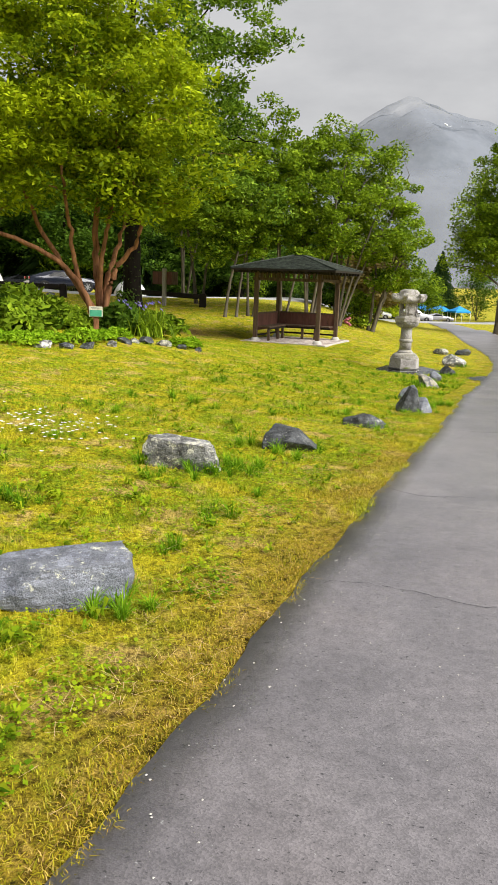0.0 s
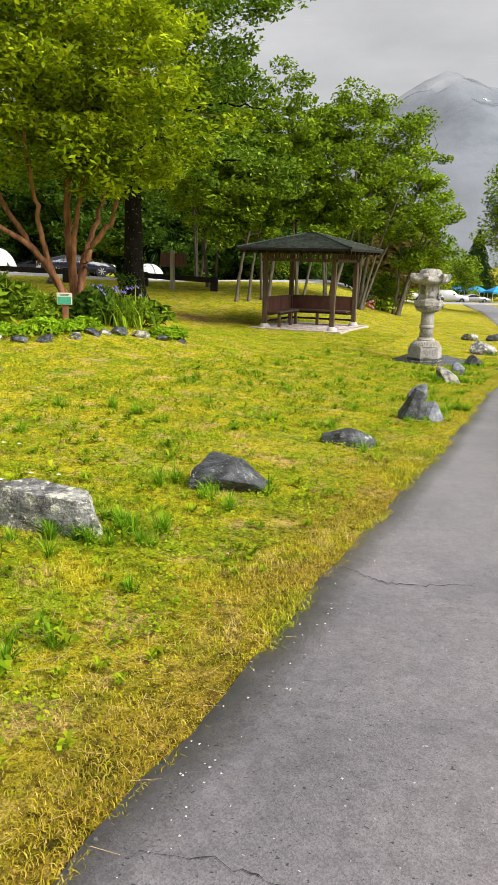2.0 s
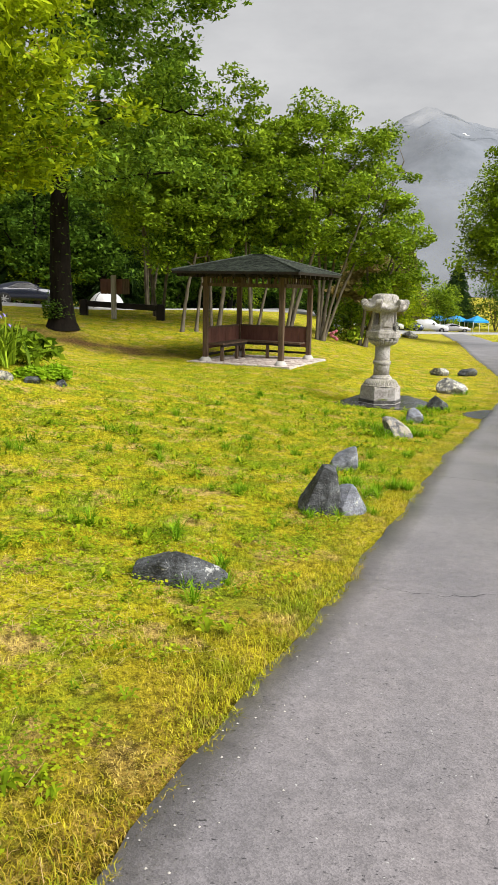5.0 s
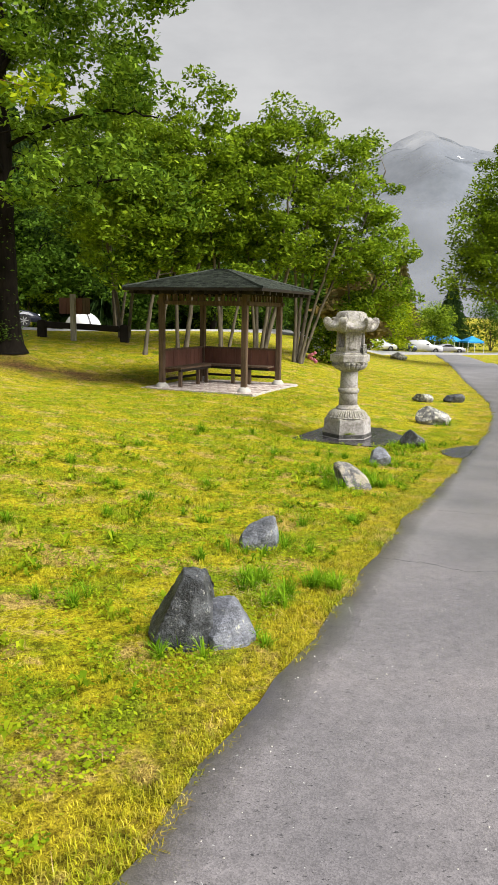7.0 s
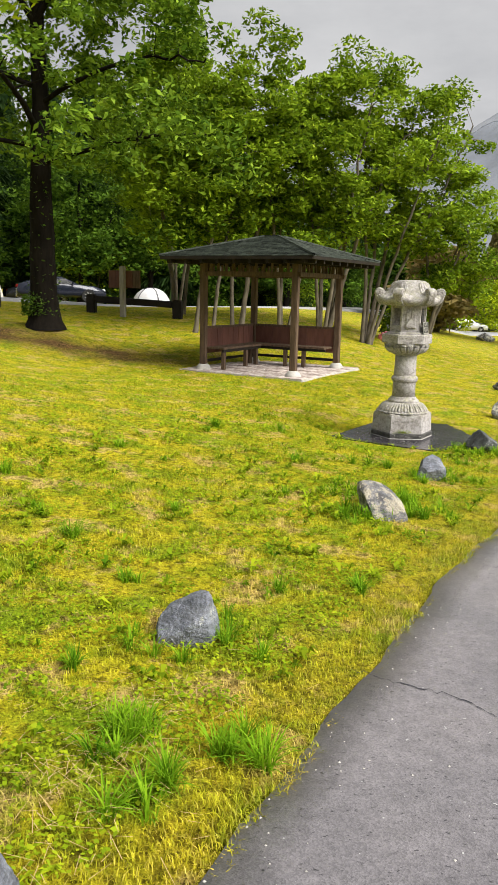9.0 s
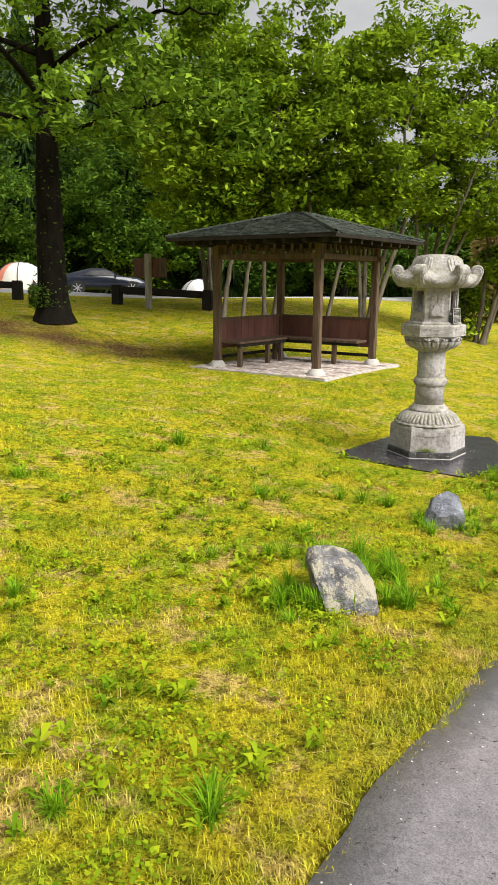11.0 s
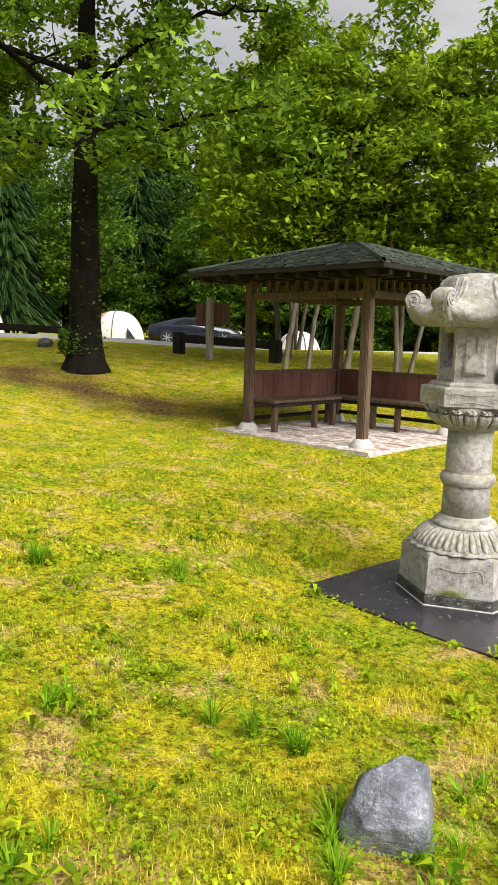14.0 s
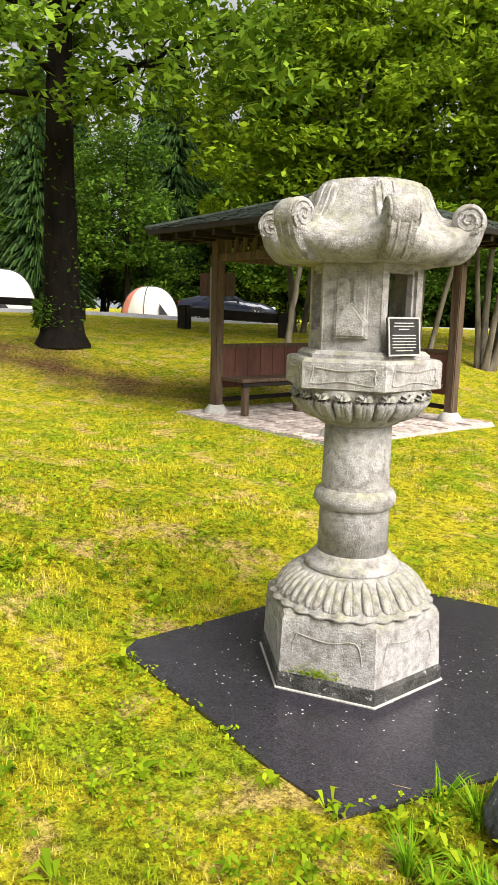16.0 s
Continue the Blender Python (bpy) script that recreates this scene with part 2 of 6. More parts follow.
def make_granite():
    m, t, b = mat("weathered_granite")
    speck = ramp(t, nz(t, 300, 2, 0.6), [(0.34, (0.19, 0.185, 0.19)), (0.47, (0.42, 0.405, 0.41)), (0.62, (0.57, 0.552, 0.557))])
    wide = ramp(t, nz(t, 5, 6, 0.65), [(0.3, (0.68, 0.64, 0.60)), (0.6, (1.0, 0.985, 0.975))])
    col = blend(t, 1.0, speck, wide, "MULTIPLY")
    col = blend(t, 1.0, col, ramp(t, nz(t, 22, 6, 0.75), [(0.36, (0.5, 0.48, 0.45)), (0.55, (1.0, 1.0, 1.0))]), "MULTIPLY")
    lichen = nz(t, 9, 6, 0.75)
    up = t.nodes.new("ShaderNodeSeparateXYZ")
    t.links.new(t.nodes.new("ShaderNodeNewGeometry").outputs["Normal"], up.inputs["Vector"])
    mask = t.nodes.new("ShaderNodeMath")
    mask.operation = "MULTIPLY"
    t.links.new(ramp(t, lichen, [(0.42, (0, 0, 0)), (0.58, (1, 1, 1))]), mask.inputs[0])
    t.links.new(ramp(t, up.outputs["Z"], [(0.1, (0, 0, 0)), (0.7, (0.8, 0.8, 0.8))]), mask.inputs[1])
    col = blend(t, mask.outputs[0], col, ramp(t, nz(t, 30, 5, 0.7), [(0.35, (0.10, 0.10, 0.075)), (0.65, (0.42, 0.41, 0.27))]))
    t.links.new(col, b.inputs["Base Color"])
    b.inputs["Roughness"].default_value = 0.85
    bump(t, b, blend(t, 0.45, nz(t, 130, 3, 0.6), nz(t, 28, 5, 0.75)), 0.9, 0.012)
    return m


def make_rock(name, lo, hi, spot, amount, fleck=0.62, stained=0.3):
    m, t, b = mat(name)
    base = ramp(t, nz(t, 5, 8, 0.72), [(0.34, lo), (0.66, hi)])
    vein = ramp(t, nz(t, 3, 8, 0.8, stretch=(1, 1, 5)), [(0.47, (0.75, 0.75, 0.75)), (0.5, (1.4, 1.4, 1.45)), (0.53, (0.85, 0.85, 0.85))])
    col = blend(t, 1.0, base, vein, "MULTIPLY")
    stain = ramp(t, nz(t, 12, 7, 0.75), [(0.4, (stained, stained, stained * 1.03)), (0.53, (1.05, 1.05, 1.05))])
    col = blend(t, 1.0, col, stain, "MULTIPLY")
    col = blend(t, ramp(t, nz(t, 8, 7, 0.8), [(amount, (0, 0, 0)), (amount + 0.04, (0.9, 0.9, 0.9))]), col, spot)
    col = blend(t, ramp(t, nz(t, 38, 4, 0.75), [(fleck, (0, 0, 0)), (fleck + 0.04, (0.8, 0.8, 0.8))]), col, (0.5, 0.5, 0.46))
    t.links.new(col, b.inputs["Base Color"])
    b.inputs["Roughness"].default_value = 0.55
    bump(t, b, blend(t, 0.5, nz(t, 14, 6, 0.75), nz(t, 60, 4, 0.7)), 1.0, 0.035)
    return m


def make_bark(name, lo, hi, rough=0.9):
    return simple(name, [(0.3, lo), (0.7, hi)], scale=9, rough=rough, bump_scale=16, bump_strength=1.0, stretch=(1, 1, 0.25), gloss=0.08)


TURF = make_turf()
BLADES = make_blades()
ASPHALT = make_asphalt("wet_asphalt", (0.14, 0.132, 0.14), (0.215, 0.202, 0.212), 0.3, True)
ROAD = make_asphalt("road_asphalt", (0.22, 0.22, 0.23), (0.36, 0.36, 0.37), 0.4)
PAD = make_asphalt("dark_pad_asphalt", (0.010, 0.009, 0.013), (0.045, 0.040, 0.052), 0.3, film=0.22)
GRANITE = make_granite()
STONE_WET = make_rock("damp_stone", (0.03, 0.03, 0.028), (0.10, 0.095, 0.085), (0.5, 0.5, 0.48), 0.64)
ROCK_BLUE = make_rock("blue_grey_rock", (0.12, 0.13, 0.155), (0.27, 0.285, 0.335), (0.62, 0.62, 0.50), 0.585, 0.66, 0.72)
ROCK_LICHEN = make_rock("lichened_rock", (0.10, 0.10, 0.10), (0.38, 0.375, 0.37), (0.66, 0.64, 0.53), 0.525)
ROCK_TAN = make_rock("tan_lichened_rock", (0.10, 0.10, 0.115), (0.25, 0.245, 0.24), (0.42, 0.375, 0.29), 0.48, 0.64, 0.5)
ROCK_DARK = make_rock("dark_rock", (0.010, 0.013, 0.015), (0.115, 0.123, 0.135), (0.46, 0.47, 0.46), 0.60)
# almost black: shade from the crowns is part of this bark colour
BARK_SHADED = make_bark("dark_shaded_bark", (0.003, 0.0025, 0.002), (0.015, 0.012, 0.009))
BARK_RED = make_bark("red_brown_bark", (0.08, 0.035, 0.02), (0.42, 0.20, 0.10))
BARK_GREY = make_bark("grey_bark", (0.05, 0.042, 0.032), (0.18, 0.155, 0.12))
WOOD = simple("weathered_brown_wood", [(0.3, (0.045, 0.029, 0.02)), (0.7, (0.14, 0.093, 0.06))], 5, 0.75, 30, 0.4, stretch=(4, 4, 0.5))
# near-black, with the shade under the gazebo roof in it; barriers share it
WOOD_DARK = simple("dark_wood_with_shade", [(0.3, (0.006, 0.0045, 0.004)), (0.7, (0.020, 0.014, 0.010))], 5, 0.7, 30, 0.4)
WOOD_RED = simple("red_brown_boards", [(0.3, (0.07, 0.028, 0.022)), (0.7, (0.17, 0.075, 0.055))], 3, 0.6, 25, 0.35, stretch=(1, 1, 0.3))
SHINGLE = simple("green_grey_shingles", [(0.3, (0.007, 0.010, 0.008)), (0.5, (0.025, 0.032, 0.025)), (0.7, (0.06, 0.072, 0.055))], 7, 0.75, 50, 0.5)
CONCRETE = simple("pale_concrete", [(0.3, (0.28, 0.27, 0.25)), (0.7, (0.5, 0.48, 0.45))], 8, 0.9, 60, 0.4)
PAVING = simple("pinkish_paving", [(0.36, (0.20, 0.15, 0.13)), (0.5, (0.42, 0.35, 0.32)), (0.64, (0.62, 0.57, 0.53))], 7, 0.85, 40, 0.6)
LEAF_LIME = leafy("lime_leaves", (0.02, 0.055, 0.003), (0.17, 0.28, 0.005), (0.54, 0.62, 0.016))
LEAF_OAK = leafy("mid_green_leaves", (0.010, 0.034, 0.003), (0.078, 0.172, 0.010), (0.31, 0.46, 0.04))
LEAF_GROVE = leafy("grove_leaves", (0.012, 0.036, 0.003), (0.115, 0.225, 0.010), (0.385, 0.52, 0.03))
LEAF_DARK = leafy("shrub_leaves", (0.015, 0.04, 0.006), (0.055, 0.125, 0.010), (0.15, 0.26, 0.025))
LEAF_RUST = leafy("rust_leaves", (0.10, 0.10, 0.03), (0.22, 0.18, 0.05), (0.30, 0.22, 0.09))
LEAF_HERB = leafy("lawn_herb_leaves", (0.05, 0.13, 0.004), (0.20, 0.33, 0.008), (0.44, 0.50, 0.018), scale=2.5)
LEAF_TUFT = leafy("tuft_blades", (0.04, 0.13, 0.004), (0.14, 0.31, 0.008), (0.30, 0.49, 0.02), scale=2.0)
LEAF_BRIGHT = leafy("bright_herb_leaves", (0.10, 0.22, 0.006), (0.24, 0.44, 0.012), (0.42, 0.58, 0.03))
NEEDLES = leafy("spruce_needles", (0.010, 0.028, 0.009), (0.026, 0.058, 0.016), (0.06, 0.11, 0.025), through_light=0.1)
NEEDLES_RUST = leafy("rusty_needles", (0.06, 0.08, 0.02), (0.13, 0.14, 0.04), (0.23, 0.17, 0.07), through_light=0.1)


# ---- building helpers ----
def part(name, bm, material, parent=None, label="", smooth=False):
    """Links a bmesh as one mesh object, under a thing if one is given."""
    me = bpy.data.meshes.new(name)
    bmesh.ops.recalc_face_normals(bm, faces=bm.faces)
    bm.to_mesh(me)
    bm.free()
    me.materials.append(material)
    if smooth:
        me.shade_smooth()
    ob = new(name, me)
    if parent is not None:
        ob.parent = parent
    if label:
        ob["label"] = label
    return ob


def mesh_object(name, verts, faces, material, parent=None, attrs=None, smooth=False):
    """A mesh from arrays: faces all triangles or all quads."""
    verts, faces = np.asarray(verts, np.float32), np.asarray(faces, np.int32)
    n, k = faces.shape
    me = bpy.data.meshes.new(name)
    me.vertices.add(len(verts))
    me.vertices.foreach_set("co", verts.ravel())
    me.loops.add(n * k)
    me.loops.foreach_set("vertex_index", faces.ravel())
    me.polygons.add(n)
    me.polygons.foreach_set("loop_start", np.arange(0, n * k, k, dtype=np.int32))
    for key, values in (attrs or {}).items():
        me.attributes.new(key, "FLOAT", "POINT").data.foreach_set("value", np.asarray(values, np.float32))
    me.update(calc_edges=True)
    me.validate()
    me.materials.append(material)
    if smooth:
        me.shade_smooth()
    ob = new(name, me)
    if parent is not None:
        ob.parent = parent
    return ob


def box(bm, x0, y0, z0, x1, y1, z1, bevel=0.0, m=None):
    r = bmesh.ops.create_cube(bm, size=1)
    vs = r["verts"]
    bmesh.ops.scale(bm, vec=(x1 - x0, y1 - y0, z1 - z0), verts=vs)
    bmesh.ops.translate(bm, vec=((x0 + x1) / 2, (y0 + y1) / 2, (z0 + z1) / 2), verts=vs)
    if bevel:
        es = list({e for v in vs for e in v.link_edges})
        r = bmesh.ops.bevel(bm, geom=es, offset=bevel, segments=2, affect="EDGES")
        vs = list({v for f in r["faces"] for v in f.verts} | {v for v in vs if v.is_valid})
    if m is not None:
        bmesh.ops.transform(bm, matrix=m, verts=vs)
    return vs


def boxed(name, dims, material, parent, bevel=0.008, label="", m=None):
    bm = bmesh.new()
    box(bm, *dims, bevel=bevel, m=m)
    return part(name, bm, material, parent, label)


def lathe(bm, profile, n=32, phase=0.0, wave=None):
    """Turns (r, z) pairs round the z axis; wave(angle, k) scales the radius. Closed top and bottom."""
    rings = []
    for k, (r, z) in enumerate(profile):
        ring = []
        for i in range(n):
            a = phase + 2 * math.pi * i / n
            s = wave(a, k) if wave else 1
            ring.append(bm.verts.new((r * s * math.cos(a), r * s * math.sin(a), z)))
        rings.append(ring)
    for lo, hi in zip(rings, rings[1:]):
        for i in range(n):
            bm.faces.new((lo[i], lo[(i + 1) % n], hi[(i + 1) % n], hi[i]))
    bm.faces.new(rings[0][::-1])
    bm.faces.new(rings[-1])
    return rings


def tube_arrays(points, radii, sides=7):
    """Vertices and quads of a tube along points."""
    p = np.asarray(points, float)
    d = np.gradient(p, axis=0)
    d /= np.linalg.norm(d, axis=1)[:, None] + 1e-9
    ref = np.where(np.abs(d[:, 2:3]) > 0.9, np.array([[1.0, 0, 0]]), np.array([[0, 0, 1.0]]))
    u = np.cross(d, ref)
    u /= np.linalg.norm(u, axis=1)[:, None] + 1e-9
    v = np.cross(d, u)
    a = np.linspace(0, 2 * math.pi, sides, endpoint=False)
    r = np.asarray(radii, float)[:, None, None]
    verts = p[:, None, :] + r * (np.cos(a)[None, :, None] * u[:, None, :] + np.sin(a)[None, :, None] * v[:, None, :])
    n = len(p)
    i = np.arange(n - 1)[:, None] * sides
    j = np.arange(sides)[None, :]
    q = np.stack([i + j, i + (j + 1) % sides, i + sides + (j + 1) % sides, i + sides + j], -1).reshape(-1, 4)
    return verts.reshape(-1, 3), q


def join_arrays(pieces):
    vs, fs, k = [], [], 0
    for v, f in pieces:
        vs.append(v)
        fs.append(f + k)
        k += len(v)
    return np.concatenate(vs), np.concatenate(fs)


def curve_points(ctrl, n):
    """A smooth line through control points."""
    c = np.asarray(ctrl, float)
    t = np.linspace(0, len(c) - 1, n)
    i = np.minimum(t.astype(int), len(c) - 2)
    f = (t - i)[:, None]
    p0, p1, p2, p3 = c[np.maximum(i - 1, 0)], c[i], c[i + 1], c[np.minimum(i + 2, len(c) - 1)]
    return 0.5 * (2 * p1 + (p2 - p0) * f + (2 * p0 - 5 * p1 + 4 * p2 - p3) * f ** 2 + (3 * p1 - p0 - 3 * p2 + p3) * f ** 3)


def leaf_quads(rng, centres, size, droop=0.2, long=1.7):
    """One pointed leaf, a rhombus, at each centre."""
    n = len(centres)
    d = rng.normal(size=(n, 3))
    d[:, 2] = d[:, 2] * 0.5 - droop
    d /= np.linalg.norm(d, axis=1)[:, None]
    s = np.cross(d, rng.normal(size=(n, 3)) * 0.6 + np.array([0, 0, 1.0]))
    s /= np.linalg.norm(s, axis=1)[:, None] + 1e-9
    k = (size * rng.uniform(0.55, 1.3, n))[:, None]
    v = np.stack([centres - d * k * long / 2, centres + s * k * 0.38 - d * k * 0.12, centres + d * k * long / 2, centres - s * k * 0.38 - d * k * 0.12], 1)
    return v.reshape(-1, 3), np.arange(4 * n).reshape(n, 4)


def root(name, x, y, z, rz=0.0):
    e = new(name)
    e.empty_display_size = 0.2
    e.matrix_basis = pose(x, y, z, 0, 0, rz)
    return e


# ---- ground, path, road ----
def lines(lo, hi, step, far, grow):
    a = list(np.arange(lo, hi + 1e-6, step))
    s, v = step, hi
    while v < far[1]:
        s *= grow
        v += s
        a.append(v)
    s, v = step, lo
    while v > far[0]:
        s *= grow
        v -= s
        a.insert(0, v)
    return np.array(a)


def build_ground():
    xs, ys = lines(-12, 13, 0.25, (-1500, 1500), 1.25), lines(-4, 46, 0.25, (-600, 2600), 1.22)
    gx, gy = np.meshgrid(xs, ys)
    z = ground_z(gx, gy)
    u = outside(gx, gy)
    on = (u < -0.12) & (u > -(PATH_WIDTH * 0.93 - 0.15)) & (gy > -40) & (gy < 140)
    rough = np.array([noise.noise(Vector((a * 2.3, b * 2.3, 0))) for a, b in zip(gx.ravel(), gy.ravel())]).reshape(gx.shape)
    z = z + np.where(np.abs(gx) < 14, 0.02 * rough, 0) - np.where(on, 0.09, 0)
    dry = np.clip(1.0 - u / 0.75, 0, 1) * (u > -0.3) * np.interp(gy, [7, 10], [1.0, 0.4])
    nx, ny = len(xs), len(ys)
    i = (np.arange(ny - 1)[:, None] * nx + np.arange(nx - 1)[None, :]).ravel()
    ob = mesh_object("ground", np.stack([gx, gy, z], -1).reshape(-1, 3), np.stack([i, i + 1, i + nx + 1, i + nx], -1), TURF, attrs={"dry": dry.ravel(), "bare": np.clip(bared(gx, gy), 0, 1).ravel()}, smooth=True)
    tagged(ob, "mown yellow-green lawn sloping gently down the park", "lawn", kind="structure")


def strip(name, line_y, left, width, material, lift, cells, label, cat):
    """A sheet of asphalt draped on the ground, left edge as given, with a thickness at its sides."""
    across = np.linspace(0, 1, cells)
    gy = np.repeat(line_y[:, None], cells, 1)
    gx = left[:, None] + across[None, :] * width
    z = ground_z(gx, gy) + lift
    z[:, 0] -= 0.05
    z[:, -1] -= 0.05
    gx[:, 1] = gx[:, 0] + 0.02
    gx[:, -2] = gx[:, -1] - 0.02
    i = (np.arange(len(line_y) - 1)[:, None] * cells + np.arange(cells - 1)[None, :]).ravel()
    ob = mesh_object(name, np.stack([gx, gy, z], -1).reshape(-1, 3), np.stack([i, i + 1, i + cells + 1, i + cells], -1), material, attrs={"dry": (0.12 + 0.18 * np.clip(across[None, :] * width / 0.25, 0, 1) + 0.2 + 0.1 * across[None, :] * width + 0.45 * np.clip((gy - 4.5) / 4.5, 0, 1)).ravel()})
    tagged(ob, label, cat, kind="structure")
    return ob


build_ground()
path_y = np.concatenate([np.arange(-30, 30, 0.12), np.arange(30, 140, 1.0)])
strip("footpath", path_y, edge_x(path_y), PATH_WIDTH, ASPHALT, 0.012, 24, "worn grey asphalt footpath, damp, with thin cracks", "path")

ROAD_X = [-90, -45, -20, -10, -4, 3, 12, 25, 45]
ROAD_Y = [30, 31.5, 34.5, 37.5, 42, 52, 70, 95, 120]


def build_road():
    c = curve_points(np.stack([ROAD_X, ROAD_Y], -1), 120)
    d = np.gradient(c, axis=0)
    d /= np.linalg.norm(d, axis=1)[:, None]
    nrm = np.stack([-d[:, 1], d[:, 0]], -1)
    k = 8
    across = np.array([-0.6, -0.5, 1.0, 2.2, 3.4, 4.6, 6.4, 6.5])
    p = c[:, None, :] + nrm[:, None, :] * across[None, :, None]
    z = ground_z(p[..., 0], p[..., 1]) + np.array([-0.1, 0.13, 0.15, 0.16, 0.16, 0.15, 0.13, -0.1])[None, :]
    i = (np.arange(119)[:, None] * k + np.arange(k - 1)[None, :]).ravel()
    ob = mesh_object("road", np.concatenate([p, z[..., None]], -1).reshape(-1, 3), np.stack([i, i + 1, i + k + 1, i + k], -1), ROAD, smooth=True)
    tagged(ob, "pale grey asphalt park road beyond the lawn", "road", kind="structure")


build_road()


# ---- gazebo ----
def build_gazebo():
    g = tagged(root("gazebo", 1.49, 25.6, -0.5, -21.7), "dark wooden gazebo with green shingled hip roof and built-in benches", "gazebo")
    h = 1.085
    for sx, sy in ((-1, -1), (1, -1), (1, 1), (-1, 1)):
        bm = bmesh.new()
        box(bm, sx * h - 0.065, sy * h - 0.065, 0.08, sx * h + 0.065, sy * h + 0.065, 2.27, 0.012)
        part("post", bm, WOOD, g)
        bm = bmesh.new()
        lathe(bm, [(0.175, -0.1), (0.165, 0.02), (0.12, 0.085), (0.095, 0.11)], 12)
        bmesh.ops.translate(bm, vec=(sx * h, sy * h, 0), verts=bm.verts)
        part("footing", bm, CONCRETE, g, "pale concrete footing", True)
    # upper beams take the darker wood, for the shade beneath the eaves
    for z0, z1 in ((1.97, 2.06), (2.24, 2.34)):
        for s in (-1, 1):
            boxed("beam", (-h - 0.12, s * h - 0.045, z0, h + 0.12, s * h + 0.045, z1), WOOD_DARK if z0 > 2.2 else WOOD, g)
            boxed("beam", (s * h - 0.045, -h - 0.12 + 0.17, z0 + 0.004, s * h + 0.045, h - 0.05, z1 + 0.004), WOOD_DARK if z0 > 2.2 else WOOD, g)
    for s in (-1, 1):
        for k in range(1, 12):
            v = -h + 2 * h * k / 12
            boxed("slat", (v - 0.02, s * h - 0.02, 2.06, v + 0.02, s * h + 0.02, 2.24), WOOD, g, 0.0)
            boxed("slat", (s * h - 0.02, v - 0.02, 2.06, s * h + 0.02, v + 0.02, 2.24), WOOD, g, 0.0)
    # hip roof: deck, hips, and courses of shingles on each slope
    e, z0, z1, top = 1.74, 2.33, 2.80, 0.16
    bm = bmesh.new()
    lo = [bm.verts.new((x * e, y * e, z0)) for x, y in ((-1, -1), (1, -1), (1, 1), (-1, 1))]
    hi = [bm.verts.new((x * top, y * top, z1)) for x, y in ((-1, -1), (1, -1), (1, 1), (-1, 1))]
    un = [bm.verts.new((x * (e - 0.02), y * (e - 0.02), z0 - 0.05)) for x, y in ((-1, -1), (1, -1), (1, 1), (-1, 1))]
    ui = [bm.verts.new((x * top, y * top, z1 - 0.08)) for x, y in ((-1, -1), (1, -1), (1, 1), (-1, 1))]
    for i in range(4):
        j = (i + 1) % 4
        bm.faces.new((lo[i], lo[j], hi[j], hi[i]))
        bm.faces.new((un[j], un[i], ui[i], ui[j]))
        bm.faces.new((un[i], un[j], lo[j], lo[i]))
    bm.faces.new(hi)
    bm.faces.new(ui[::-1])
    # deck, fascia and rafters: the roof's underside shade is in their colour
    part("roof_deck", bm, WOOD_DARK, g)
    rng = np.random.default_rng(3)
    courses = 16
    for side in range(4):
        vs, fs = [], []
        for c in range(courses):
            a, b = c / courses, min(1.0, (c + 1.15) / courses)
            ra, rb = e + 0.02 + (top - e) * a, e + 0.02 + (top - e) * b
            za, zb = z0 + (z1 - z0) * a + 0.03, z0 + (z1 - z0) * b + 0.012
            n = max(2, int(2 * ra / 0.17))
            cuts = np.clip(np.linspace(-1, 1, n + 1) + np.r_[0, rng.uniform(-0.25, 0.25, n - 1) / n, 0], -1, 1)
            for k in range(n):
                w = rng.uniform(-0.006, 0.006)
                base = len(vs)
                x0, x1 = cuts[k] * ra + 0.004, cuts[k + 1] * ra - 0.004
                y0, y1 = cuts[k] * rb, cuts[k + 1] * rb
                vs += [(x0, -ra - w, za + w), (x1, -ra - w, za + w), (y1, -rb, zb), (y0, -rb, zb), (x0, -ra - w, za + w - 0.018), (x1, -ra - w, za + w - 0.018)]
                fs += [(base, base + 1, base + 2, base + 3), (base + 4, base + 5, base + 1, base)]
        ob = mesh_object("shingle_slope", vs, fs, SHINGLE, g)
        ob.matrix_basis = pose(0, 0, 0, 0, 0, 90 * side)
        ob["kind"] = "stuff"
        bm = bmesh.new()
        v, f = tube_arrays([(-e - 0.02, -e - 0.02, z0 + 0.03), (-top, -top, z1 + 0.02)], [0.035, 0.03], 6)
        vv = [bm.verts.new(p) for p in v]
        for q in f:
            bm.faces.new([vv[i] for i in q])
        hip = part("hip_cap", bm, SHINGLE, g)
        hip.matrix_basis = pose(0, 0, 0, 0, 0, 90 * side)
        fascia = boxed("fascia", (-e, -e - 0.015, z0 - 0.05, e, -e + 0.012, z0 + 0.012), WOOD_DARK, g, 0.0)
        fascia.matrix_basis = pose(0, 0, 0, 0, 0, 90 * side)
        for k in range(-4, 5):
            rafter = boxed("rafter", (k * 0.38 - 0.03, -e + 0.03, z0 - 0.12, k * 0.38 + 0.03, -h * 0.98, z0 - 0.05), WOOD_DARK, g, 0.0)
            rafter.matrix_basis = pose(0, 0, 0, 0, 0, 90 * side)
    boxed("ridge_cap", (-top - 0.03, -top - 0.03, z1 - 0.01, top + 0.03, top + 0.03, z1 + 0.04), SHINGLE, g)
    # benches along the two far sides, with boarded backs
    for m, tag in ((pose(0, 0, 0, 0, 0, 0), 0), (pose(0, 0, 0, 0, 0, 90), 1)):
        a0, a1 = (-h + 0.07, h - 0.07)
        n = 9
        for k in range(n):
            x0, x1 = a0 + (a1 - a0) * k / n, a0 + (a1 - a0) * (k + 1) / n
